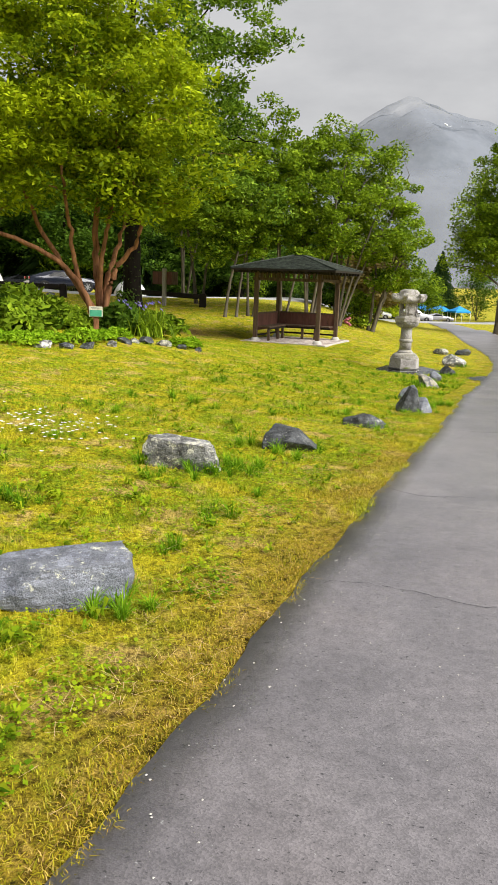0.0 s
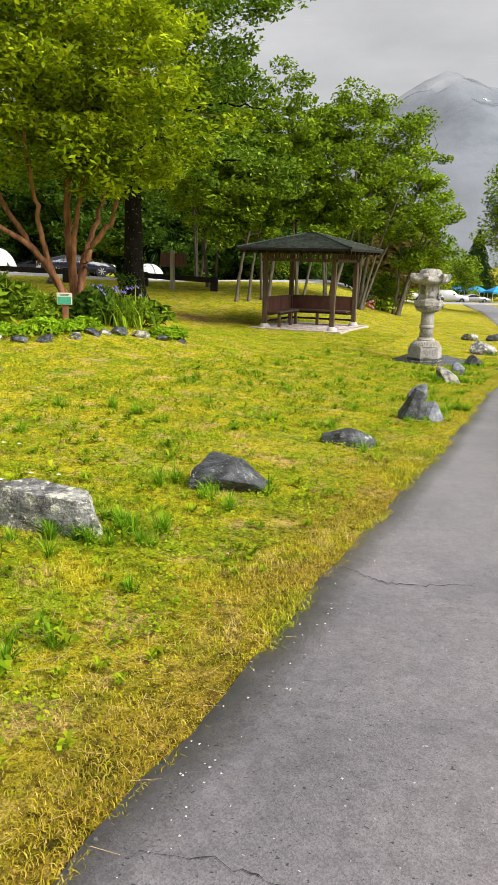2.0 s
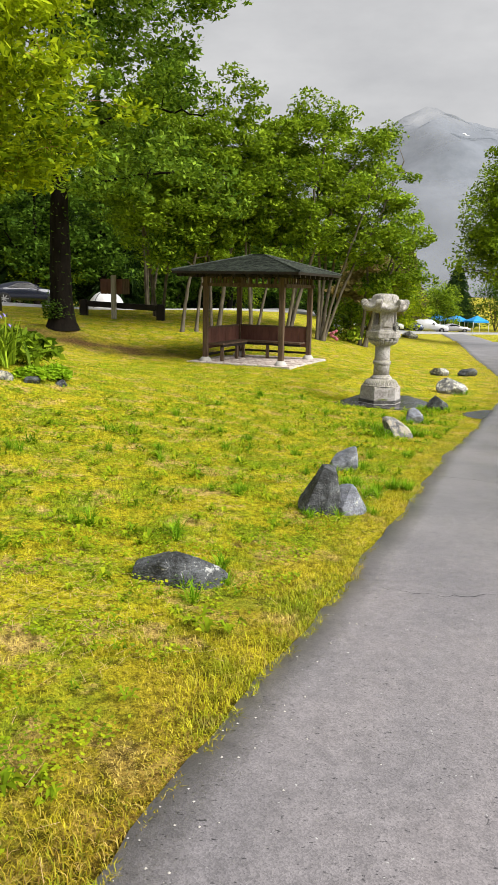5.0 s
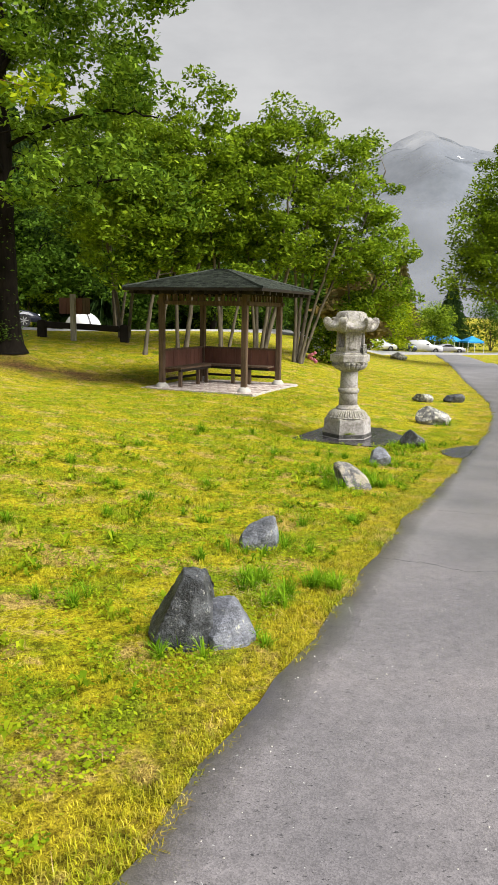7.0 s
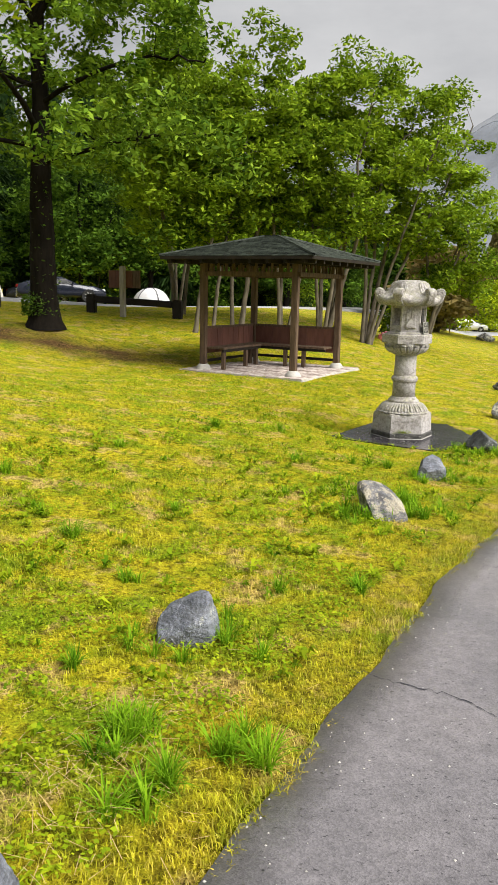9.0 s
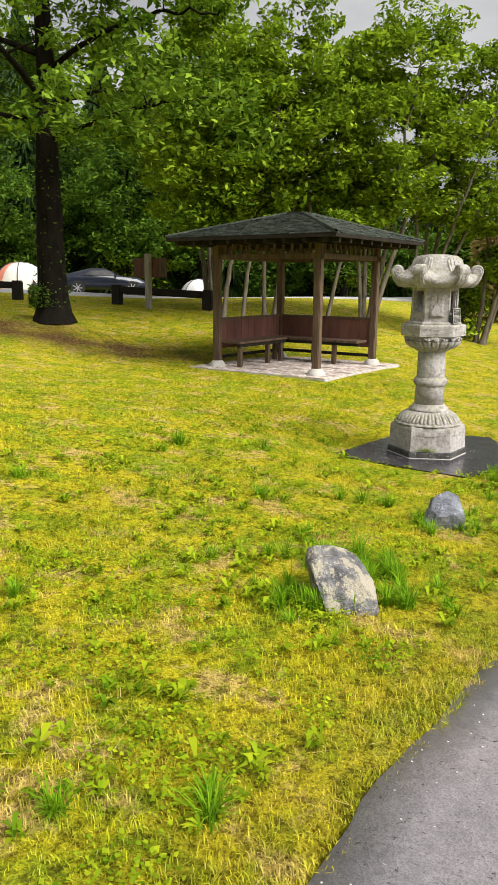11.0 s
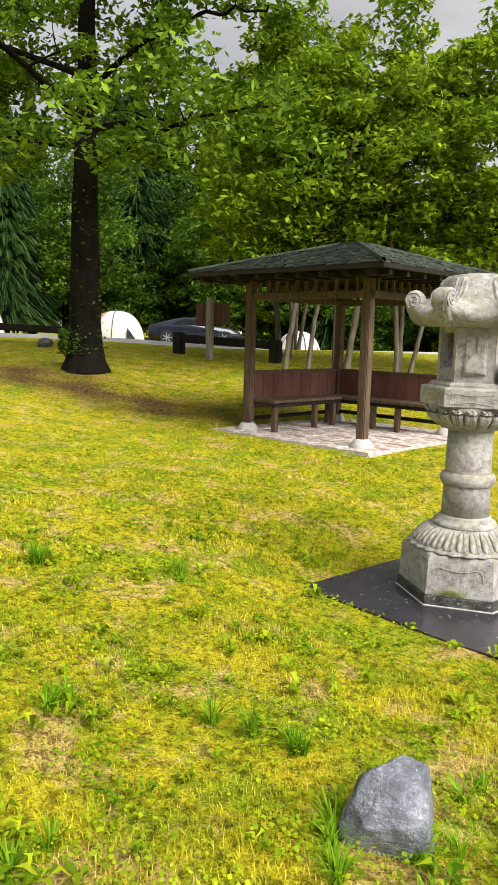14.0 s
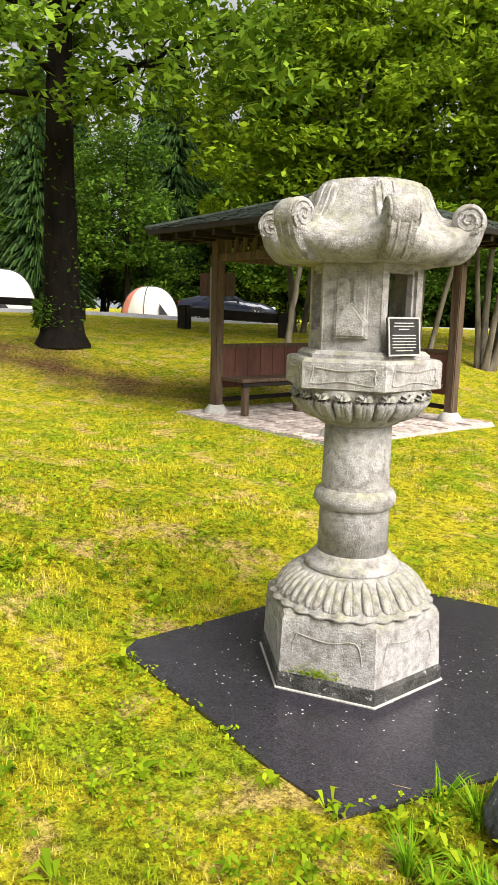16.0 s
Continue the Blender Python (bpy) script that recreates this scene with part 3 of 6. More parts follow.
            boxed("back_board", (x0 + 0.002, h - 0.02, 0.33, x1 - 0.002, h + 0.015, 0.86), WOOD_RED, g, 0.004, m=m)
        boxed("back_rail", (a0, h - 0.035, 0.86, a1, h + 0.035, 0.91), WOOD, g, 0.006, m=m)
        for k in range(3):
            b = boxed("seat_plank", (a0 - 0.04, h - 0.50 + 0.15 * k, 0.43, a1 - (0.0 if tag else 0.02), h - 0.36 + 0.15 * k, 0.475), WOOD, g, 0.006, m=m @ pose(0, 0, 0.004 * tag))
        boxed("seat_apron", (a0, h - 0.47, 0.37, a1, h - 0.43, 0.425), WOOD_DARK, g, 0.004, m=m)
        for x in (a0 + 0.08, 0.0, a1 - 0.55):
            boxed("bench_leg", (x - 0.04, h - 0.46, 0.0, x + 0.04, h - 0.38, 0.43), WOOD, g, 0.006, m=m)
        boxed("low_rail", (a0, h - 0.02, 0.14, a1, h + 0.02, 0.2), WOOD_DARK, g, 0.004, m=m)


def build_gazebo_floor():
    f = tagged(root("gazebo_floor", 1.49, 25.6, -0.5, -21.7), "worn pinkish stone paving with pale edges under the gazebo", "paving", kind="structure")
    boxed("edging", (-1.5, -1.5, -0.25, 1.5, 1.5, -0.012), CONCRETE, f, 0.02)
    n = 6
    s = 2.96 / n
    rng = random.Random(5)
    bm = bmesh.new()
    box(bm, -s / 2 + 0.008, -s / 2 + 0.008, -0.03, s / 2 - 0.008, s / 2 - 0.008, 0.0, 0.008)
    first = part("paver", bm, PAVING, f)
    for i in range(n):
        for j in range(n):
            m = pose(-1.48 + s * (i + 0.5), -1.48 + s * (j + 0.5), rng.uniform(-0.006, 0.004), rng.uniform(-0.5, 0.5), rng.uniform(-0.5, 0.5), 0)
            if i + j == 0:
                first.matrix_basis = m
            else:
                o = new("paver", first.data)
                o.parent, o.matrix_basis = f, m


build_gazebo()
build_gazebo_floor()


# ---- stone lantern ----
LX, LY, LZ = 4.02, 19.55, -0.72


def hexagon(bm, profile, phase):
    return lathe(bm, profile, 6, radians(phase))


def petal_ring(g, n, line, width):
    """Petals carved round a turned form: a pair of ridges with a rounded tip, following line (r, z)."""
    pts = np.array([(r, 0, z) for r, z in line])
    c = curve_points(pts, 9)
    swell = np.array([0.45, 0.7, 0.85, 0.95, 1.0, 1.0, 0.95, 0.8, 0.4])
    pieces = []
    for sy in (-1, 1):
        q = c.copy()
        q[:, 1] += sy * width * 0.5 * swell
        pieces.append(tube_arrays(q, 0.021 * swell * width / 0.044, 7))
    q = c + np.array([0.004, 0, -0.004])
    pieces.append(tube_arrays(q, 0.010 * swell, 6))
    v, f = join_arrays(pieces)
    first = mesh_object("petal", v, f, GRANITE, g, smooth=True)
    for k in range(1, n):
        o = new("petal", first.data)
        o.parent, o.matrix_basis = g, pose(0, 0, 0, 0, 0, 360 * k / n)


def build_lantern():
    g = tagged(root("stone_lantern", LX, LY, LZ, 6), "weathered grey granite lantern with a curled hexagonal cap", "stone lantern")
    bm = bmesh.new()
    hexagon(bm, [(0.405, 0.0), (0.41, 0.02), (0.395, 0.30), (0.385, 0.325), (0.36, 0.335)], 0)
    part("base", bm, GRANITE, g)
    for k in range(6):
        m = pose(0, 0, 0, 0, 0, 30 + 60 * k) @ pose(0.347, 0, 0.185, 0, 90, 0)
        bm = bmesh.new()
        v, f = tube_arrays(curve_points([(-0.07, -0.13, 0), (0.0, -0.15, 0), (0.07, -0.12, 0), (0.05, -0.03, 0), (0.075, 0.05, 0), (0.06, 0.14, 0), (-0.02, 0.14, 0), (-0.07, 0.11, 0), (-0.05, 0.0, 0), (-0.07, -0.13, 0)], 50), [0.0035] * 50, 5)
        vv = [bm.verts.new(m @ Vector(p)) for p in v]
        for q in f:
            bm.faces.new([vv[i] for i in q])
        part("carved_border", bm, GRANITE, g)
    bm = bmesh.new()
    lathe(bm, [(0.335, 0.332), (0.362, 0.336), (0.362, 0.346), (0.325, 0.362), (0.31, 0.375), (0.285, 0.412), (0.24, 0.45), (0.21, 0.468), (0.19, 0.472)], 180, wave=lambda a, k: 1 - 0.05 * abs(math.cos(a * 12)) ** 3 if k < 3 else 1)
    part("lower_lotus", bm, GRANITE, g, "carved ring of lotus petals", True)
    petal_ring(g, 24, [(0.225, 0.456), (0.265, 0.432), (0.298, 0.398), (0.318, 0.37), (0.326, 0.358)], 0.036)
    bm = bmesh.new()
    hexagon(bm, [(0.418, -0.02), (0.418, 0.06), (0.408, 0.075), (0.39, 0.08)], 0)
    part("foot", bm, STONE_WET, g, "dark damp foot of the stone base")
    bm = bmesh.new()
    hexagon(bm, [(0.422, -0.02), (0.428, 0.002), (0.427, 0.008), (0.417, 0.010)], 0)
    part("mortar_line", bm, CONCRETE, g, "pale line of mortar round the foot")
    bm = bmesh.new()
    lathe(bm, [(0.205, 0.465), (0.21, 0.48), (0.2, 0.5), (0.178, 0.51), (0.175, 0.525), (0.16, 0.54)], 40)
    part("column_foot", bm, GRANITE, g, "", True)
    bm = bmesh.new()
    lathe(bm, [(0.155, 0.53), (0.15, 0.75), (0.146, 0.9), (0.143, 1.12)], 40)
    part("column", bm, GRANITE, g, "", True)
    bm = bmesh.new()
    lathe(bm, [(0.15, 0.735), (0.163, 0.742), (0.168, 0.75), (0.178, 0.77), (0.178, 0.79), (0.168, 0.812), (0.155, 0.82), (0.147, 0.825)], 40)
    part("column_ring", bm, GRANITE, g, "", True)
    bm = bmesh.new()
    lathe(bm, [(0.145, 1.1), (0.17, 1.11), (0.185, 1.13), (0.215, 1.15), (0.25, 1.19), (0.275, 1.225), (0.288, 1.262), (0.28, 1.265)], 60)
    part("upper_lotus", bm, GRANITE, g, "carved upturned lotus petals", True)
    petal_ring(g, 20, [(0.20, 1.135), (0.236, 1.16), (0.266, 1.195), (0.284, 1.23), (0.288, 1.247)], 0.040)
    bm = bmesh.new()
    hexagon(bm, [(0.31, 1.26), (0.336, 1.268), (0.336, 1.372), (0.328, 1.382), (0.315, 1.386)], 0)
    part("platform", bm, GRANITE, g)
    for k in range(6):
        m = pose(0, 0, 0, 0, 0, 30 + 60 * k) @ pose(0.292, 0, 1.32, 0, 90, 0)
        bm = bmesh.new()
        v, f = tube_arrays(curve_points([(-0.032, -0.12, 0), (0.0, -0.125, 0), (0.032, -0.12, 0), (0.02, 0, 0), (0.032, 0.12, 0), (0.0, 0.125, 0), (-0.032, 0.12, 0), (-0.02, 0, 0), (-0.032, -0.12, 0)], 40), [0.0035] * 40, 5)
        vv = [bm.verts.new(m @ Vector(p)) for p in v]
        for q in f:
            bm.faces.new([vv[i] for i in q])
        part("carved_scroll", bm, GRANITE, g)
    bm = bmesh.new()
    hexagon(bm, [(0.285, 1.38), (0.285, 1.40), (0.27, 1.41), (0.265, 1.415)], 0)
    part("plinth", bm, GRANITE, g)
    # fire box: six corner posts, sills and lintels; alternate faces are carved panels or open windows
    r, z0, z1 = 0.238, 1.412, 1.785
    ap = r * math.cos(radians(30))
    for k in range(6):
        fm = pose(0, 0, 0, 0, 0, 30 + 60 * k)
        w = r / 2
        bm = bmesh.new()
        if k % 2 == 1:
            box(bm, ap - 0.05, -w, z0, ap, -w + 0.035, z1, m=fm)
            box(bm, ap - 0.05, w - 0.035, z0, ap, w, z1, m=fm)
            box(bm, ap - 0.05, -w + 0.035, z0, ap, w - 0.035, z0 + 0.08, m=fm)
            box(bm, ap - 0.05, -w + 0.035, z1 - 0.05, ap, w - 0.035, z1, m=fm)
            part("window_face", bm, GRANITE, g)
            bm = bmesh.new()
            for y0, y1, a, b in ((-w + 0.035, -w + 0.047, z0 + 0.08, z1 - 0.05), (w - 0.047, w - 0.035, z0 + 0.08, z1 - 0.05)):
                box(bm, ap - 0.045, y0, a, ap - 0.015, y1, b, m=fm)
            box(bm, ap - 0.045, -w + 0.047, z0 + 0.08, ap - 0.015, w - 0.047, z0 + 0.092, m=fm)
            box(bm, ap - 0.045, -w + 0.047, z1 - 0.062, ap - 0.015, w - 0.047, z1 - 0.05, m=fm)
            part("window_rebate", bm, GRANITE, g)
        else:
            box(bm, ap - 0.05, -w, z0, ap - 0.003, w, z1, m=fm)
            part("panel_face", bm, GRANITE, g)
            tablets = (
                (0.010, [(-0.078, 0.06), (-0.002, 0.06), (-0.002, 0.29), (-0.02, 0.315), (-0.06, 0.315), (-0.078, 0.29)]),
                (0.014, [(0.004, 0.06), (0.07, 0.06), (0.07, 0.305), (0.06, 0.325), (0.01, 0.325), (0.0, 0.30)]),
                (0.030, [(-0.07, 0.05), (0.07, 0.05), (0.072, 0.12), (0.02, 0.185), (0.0, 0.198), (-0.02, 0.185), (-0.072, 0.12)]))
            for d, outline in tablets:
                bm = bmesh.new()
                back = [bm.verts.new((-0.01, y, z)) for y, z in outline]
                front = [bm.verts.new((d, y * 0.86, 0.12 + (z - 0.12) * 0.9)) for y, z in outline]
                bm.faces.new(front)
                for a in range(len(back)):
                    b2 = (a + 1) % len(back)
                    bm.faces.new((back[a], back[b2], front[b2], front[a]))
                bmesh.ops.bevel(bm, geom=[e for e in bm.edges if all(v in front for v in e.verts)], offset=0.008, segments=3, affect="EDGES")
                bmesh.ops.transform(bm, matrix=fm @ pose(ap - 0.003, 0, z0), verts=bm.verts)
                part("carved_tablet", bm, GRANITE, g)
    # cap: domed top, sweeping eave, and a scroll at every corner
    bm = bmesh.new()
    n = 96

    def eave(a):
        c = ((a % (math.pi / 3)) - math.pi / 6) / (math.pi / 6)
        return abs(c)
    rings = []
    prof = [(0.22, 1.755, 0, 0.0), (0.34, 1.76, 0.02, 0.02), (0.405, 1.795, 0.045, 0.07), (0.415, 1.835, 0.055, 0.085), (0.385, 1.86, 0.05, 0.08), (0.335, 1.885, 0.03, 0.045), (0.295, 1.93, 0.015, 0.015), (0.265, 1.99, 0.008, 0.0), (0.245, 2.045, 0.0, 0.0), (0.215, 2.078, 0, 0), (0.12, 2.092, 0, 0), (0.02, 2.094, 0, 0)]
    for r0, z, dr, dz in prof:
        ring = []
        for i in range(n):
            a = 2 * math.pi * i / n
            c = eave(a) ** 2.2
            hexr = math.cos(math.pi / 6) / math.cos((a % (math.pi / 3)) - math.pi / 6)
            rad = 0.94 * (r0 * (0.55 + 0.45 * hexr / 0.95) + dr * c)
            rad += 0.004 * noise.noise(Vector((math.cos(a) * 9, math.sin(a) * 9, z * 14)))
            ring.append(bm.verts.new((rad * math.cos(a), rad * math.sin(a), z + dz * c)))
        rings.append(ring)
    for lo, hi in zip(rings, rings[1:]):
        for i in range(n):
            bm.faces.new((lo[i], lo[(i + 1) % n], hi[(i + 1) % n], hi[i]))
    bm.faces.new(rings[0][::-1])
    bm.faces.new(rings[-1])
    part("cap", bm, GRANITE, g, "lichen-stained stone cap", True)
    for k in range(6):
        m = pose(0, 0, 0, 0, 0, 60 * k)
        side = [(0.20, 2.06), (0.232, 2.052), (0.262, 1.985), (0.292, 1.935), (0.325, 1.912), (0.352, 1.93), (0.372, 1.968), (0.405, 1.985), (0.438, 1.968), (0.455, 1.925), (0.447, 1.865), (0.42, 1.808), (0.37, 1.768), (0.29, 1.757), (0.20, 1.80)]
        bm = bmesh.new()
        c = curve_points([(x, 0, z) for x, z in side], 44)
        for y in (-0.05, 0.05):
            bm.faces.new([bm.verts.new((x, y, z)) for x, _, z in (c if y > 0 else c[::-1])])
        bm.verts.ensure_lookup_table()
        n2 = len(c)
        for a in range(n2):
            b2 = (a + 1) % n2
            bm.faces.new((bm.verts[n2 - 1 - a], bm.verts[n2 - 1 - b2], bm.verts[n2 + b2], bm.verts[n2 + a]))
        bmesh.ops.bevel(bm, geom=[e for e in bm.edges if abs(e.verts[0].co.y - e.verts[1].co.y) < 1e-6], offset=0.012, segments=3, affect="EDGES")
        bmesh.ops.transform(bm, matrix=m, verts=bm.verts)
        part("corner_scroll", bm, GRANITE, g, "stone scroll curling up at the cap's corner", True)
        bm = bmesh.new()
        lathe(bm, [(0.045, -0.056), (0.06, -0.05), (0.064, -0.04), (0.064, 0.04), (0.06, 0.05), (0.045, 0.056)], 28)
        bmesh.ops.transform(bm, matrix=m @ pose(0.402, 0, 1.925, 90, 0, 0), verts=bm.verts)
        part("scroll_eye", bm, GRANITE, g, "", True)
        pieces = []
        for y in (-0.055, 0.055):
            spiral = [(0.405 + (0.058 - 0.05 * q) * math.cos(a), y, 1.925 + (0.058 - 0.05 * q) * math.sin(a)) for q, a in ((i / 34, -1.0 + i / 34 * 13.0) for i in range(35))]
            pieces.append(tube_arrays(spiral, [0.006] * 35, 6))
        for y in (-0.022, 0.022):
            q = c[2:38].copy()
            q[:, 1] += y
            pieces.append(tube_arrays(q, np.full(len(q), 0.006), 5))
        v, f = join_arrays(pieces)
        v = np.array([m @ Vector(p) for p in v])
        mesh_object("scroll_line", v, f, GRANITE, g, smooth=True)
    # small engraved plaque leaning on the window's sill
    m = pose(0, 0, 0, 0, 0, -30) @ pose(0.258, -0.045, 1.478, 0, 0, 0) @ pose(0, 0, 0, 0, -6, 0)
    plaque = boxed("plaque", (-0.006, -0.092, -0.075, 0.006, 0.092, 0.075), simple("bronze_plate", [(0.3, (0.03, 0.028, 0.03)), (0.7, (0.07, 0.065, 0.065))], 20, 0.45, 60, 0.1, 0.6), g, 0.003, "dark plaque with pale lettering", m=m)
    pale = simple("pale_plaque_metal", [(0.3, (0.45, 0.44, 0.42)), (0.7, (0.62, 0.6, 0.58))], 30, 0.4, 50, 0.1, 0.4)
    for dims in ((0.005, -0.092, -0.075, 0.009, -0.086, 0.075), (0.005, 0.086, -0.075, 0.009, 0.092, 0.075), (0.005, -0.086, -0.075, 0.009, 0.086, -0.069), (0.005, -0.086, 0.069, 0.009, 0.086, 0.075)):
        boxed("plaque_rim", dims, pale, plaque, 0.0, m=m)
    for k, half in enumerate((0.055, 0.06, 0.03, 0.0, 0.068, 0.07, 0.066, 0.07, 0.068, 0.05)):
        if half:
            z = 0.052 - 0.0118 * k
            boxed("text_line", (0.005, -half, z - 0.002, 0.0075, half, z + 0.002), pale, plaque, 0.0, m=m)


build_lantern()


def build_pad():
    """Asphalt pad under the lantern."""
    corners = [(3.03, 19.14), (4.38, 18.53), (5.08, 19.35), (4.75, 20.55), (3.75, 20.6)]
    bm = bmesh.new()
    top = []
    for (x0, y0), (x1, y1) in zip(corners, corners[1:] + corners[:1]):
        for k in range(10):
            f = k / 10
            x, y = x0 + (x1 - x0) * f, y0 + (y1 - y0) * f
            w = 0.03 * noise.noise(Vector((x * 5, y * 5, 1)))
            top.append(bm.verts.new((x + w, y + w, LZ + 0.004)))
    low = [bm.verts.new((v.co.x * 1.0, v.co.y, LZ - 0.2)) for v in top]
    bm.faces.new(top)
    for i in range(len(top)):
        j = (i + 1) % len(top)
        bm.faces.new((low[i], low[j], top[j], top[i]))
    tagged(part("pavement_pad", bm, PAD), "dark damp asphalt pad around the stone lantern", "pavement", kind="structure")


build_pad()


def build_spur():
    """A worn patch where the path's asphalt reaches into the turf."""
    ys = np.linspace(17.65, 19.1, 16)
    inner = edge_x(ys) - 0.42 * np.clip(np.sin((ys - 17.65) / 1.45 * math.pi), 0, 1) ** 0.7 - 0.02 * np.sin(ys * 21)
    vs, fs = [], []
    for k, y in enumerate(ys):
        for x in (inner[k], edge_x(y) + 0.04):
            vs.append((x, y, gz(x, y) + 0.016))
        if k:
            b = 2 * k
            fs.append((b - 2, b - 1, b + 1, b))
    mesh_object("worn_patch", vs, fs, PAD, bpy.data.objects["footpath"])


build_spur()


# ---- rocks along the path ----
def rock(x, y, sx, sy, sz, rz, material, seed, label, tilt=(0, 0), flat=0.0, sink=0.25, cuts=10, boxy=0.0, sharp=False, faces=()):
    """A boulder: a ball cut by its own faces and random planes, roughened, sunk a little into the turf."""
    rng = random.Random(seed)
    bm = bmesh.new()
    bmesh.ops.create_icosphere(bm, subdivisions=5, radius=1)
    planes = [(Vector((rng.uniform(-1, 1), rng.uniform(-1, 1), rng.uniform(-0.5, 1))).normalized(), rng.uniform(0.52, 0.84)) for _ in range(cuts)]
    planes += [(Vector(f[:3]).normalized(), f[3]) for f in faces]
    if flat:
        planes.append((Vector((0.08, -0.1, 1)).normalized(), flat))
    for v in bm.verts:
        c = v.co.copy()
        if boxy:
            c = c.lerp(c / max(abs(c.x), abs(c.y), abs(c.z)) * 0.86, boxy)
        for nrm, d in planes:
            k = c.dot(nrm)
            if k > d:
                c -= nrm * (k - d) * 0.99
        o = Vector((seed * 3.1, seed, 0))
        c *= 1 + 0.05 * noise.noise(c * 2.2 + o) + 0.035 * abs(noise.noise(c * 5 + o)) + 0.022 * noise.noise(c * 13 + o) + 0.012 * noise.noise(c * 30 + o)
        v.co = Vector((c.x * sx, c.y * sy, c.z * sz))
    bmesh.ops.rotate(bm, cent=(0, 0, 0), matrix=Euler((radians(tilt[0]), radians(tilt[1]), 0)).to_matrix(), verts=bm.verts)
    zmin = min(v.co.z for v in bm.verts)
    zmax = max(v.co.z for v in bm.verts)
    ob = part("rock", bm, material, None, "", not sharp)
    ob.matrix_basis = pose(x, y, gz(x, y) - zmin - sink * (zmax - zmin), 0, 0, rz)
    return tagged(ob, label, "rock", "rocks along the path")


rock(-0.98, 3.24, 0.50, 0.26, 0.165, 6, ROCK_BLUE, 1, "long flat blue-grey rock with pale lichen in the grass", flat=0.66, boxy=0.7, cuts=7)
rock(-0.54, 5.98, 0.36, 0.26, 0.20, 12, ROCK_LICHEN, 2, "flat-topped grey rock covered with lichen patches", flat=0.6, boxy=0.55, cuts=8, sharp=True)
rock(0.40, 7.05, 0.305, 0.22, 0.15, -5, ROCK_DARK, 3, "dark grey rough rock in tufts of grass", boxy=0.85, flat=0.7, tilt=(-6, 5), cuts=7, sharp=True)
rock(1.40, 8.9, 0.28, 0.2, 0.11, 5, ROCK_DARK, 4, "low brownish rock half sunk in the turf", boxy=0.4, sharp=True)
rock(2.33, 10.60, 0.235, 0.20, 0.285, 8, ROCK_DARK, 5, "dark peaked rock with a sharp upright edge", cuts=2, sharp=True, faces=((-0.85, -0.1, 0.5, 0.52), (0.3, -0.1, 0.95, 0.66), (0.95, -0.15, 0.25, 0.42), (-0.25, -0.9, 0.35, 0.5), (0.45, -0.85, 0.2, 0.48), (-0.3, 0.8, 0.5, 0.5)))
rock(2.52, 10.62, 0.15, 0.12, 0.16, 25, ROCK_BLUE, 15, "blue-grey rock leaning on a darker peaked one", cuts=2, boxy=0.4, faces=((0.1, -0.85, 0.5, 0.5), (0.8, -0.2, 0.55, 0.62), (-0.6, -0.3, 0.7, 0.66)))
rock(2.66, 12.42, 0.155, 0.13, 0.18, 10, ROCK_BLUE, 6, "small upright blue-grey rock in the lawn", tilt=(0, 24), cuts=8, boxy=0.35, sharp=True)
rock(3.59, 15.05, 0.205, 0.28, 0.145, 32, ROCK_TAN, 7, "pale lichened rock with blue-grey sides in long grass", tilt=(24, 16), cuts=4, boxy=0.3, sharp=True)
rock(4.17, 16.78, 0.18, 0.15, 0.18, 30, ROCK_BLUE, 8, "small grey rock with a flat tilted face", tilt=(14, 16), flat=0.55, boxy=0.4, cuts=8)
rock(4.97, 18.75, 0.20, 0.18, 0.19, 10, ROCK_DARK, 9, "dark smooth rock beside the asphalt pad", sink=0.18, cuts=6)
rock(5.98, 21.9, 0.36, 0.26, 0.24, 0, ROCK_LICHEN, 10, "pale rounded rock near the path")
rock(6.62, 26.2, 0.30, 0.22, 0.16, -30, ROCK_LICHEN, 11, "flat pale rock lying in the grass")
rock(7.5, 26.6, 0.33, 0.22, 0.17, 10, ROCK_DARK, 12, "low brown-grey rock at the path's edge")
rock(4.5, 37.4, 0.38, 0.3, 0.36, 0, ROCK_DARK, 13, "grey boulder on the far lawn")
rock(9.4, 46.5, 0.5, 0.35, 0.26, 0, ROCK_LICHEN, 14, "brownish boulder on the far lawn near the road")
rock(-8.3, 30.6, 0.3, 0.2, 0.16, 0, ROCK_DARK, 16, "small dark rock on the grassy bank")


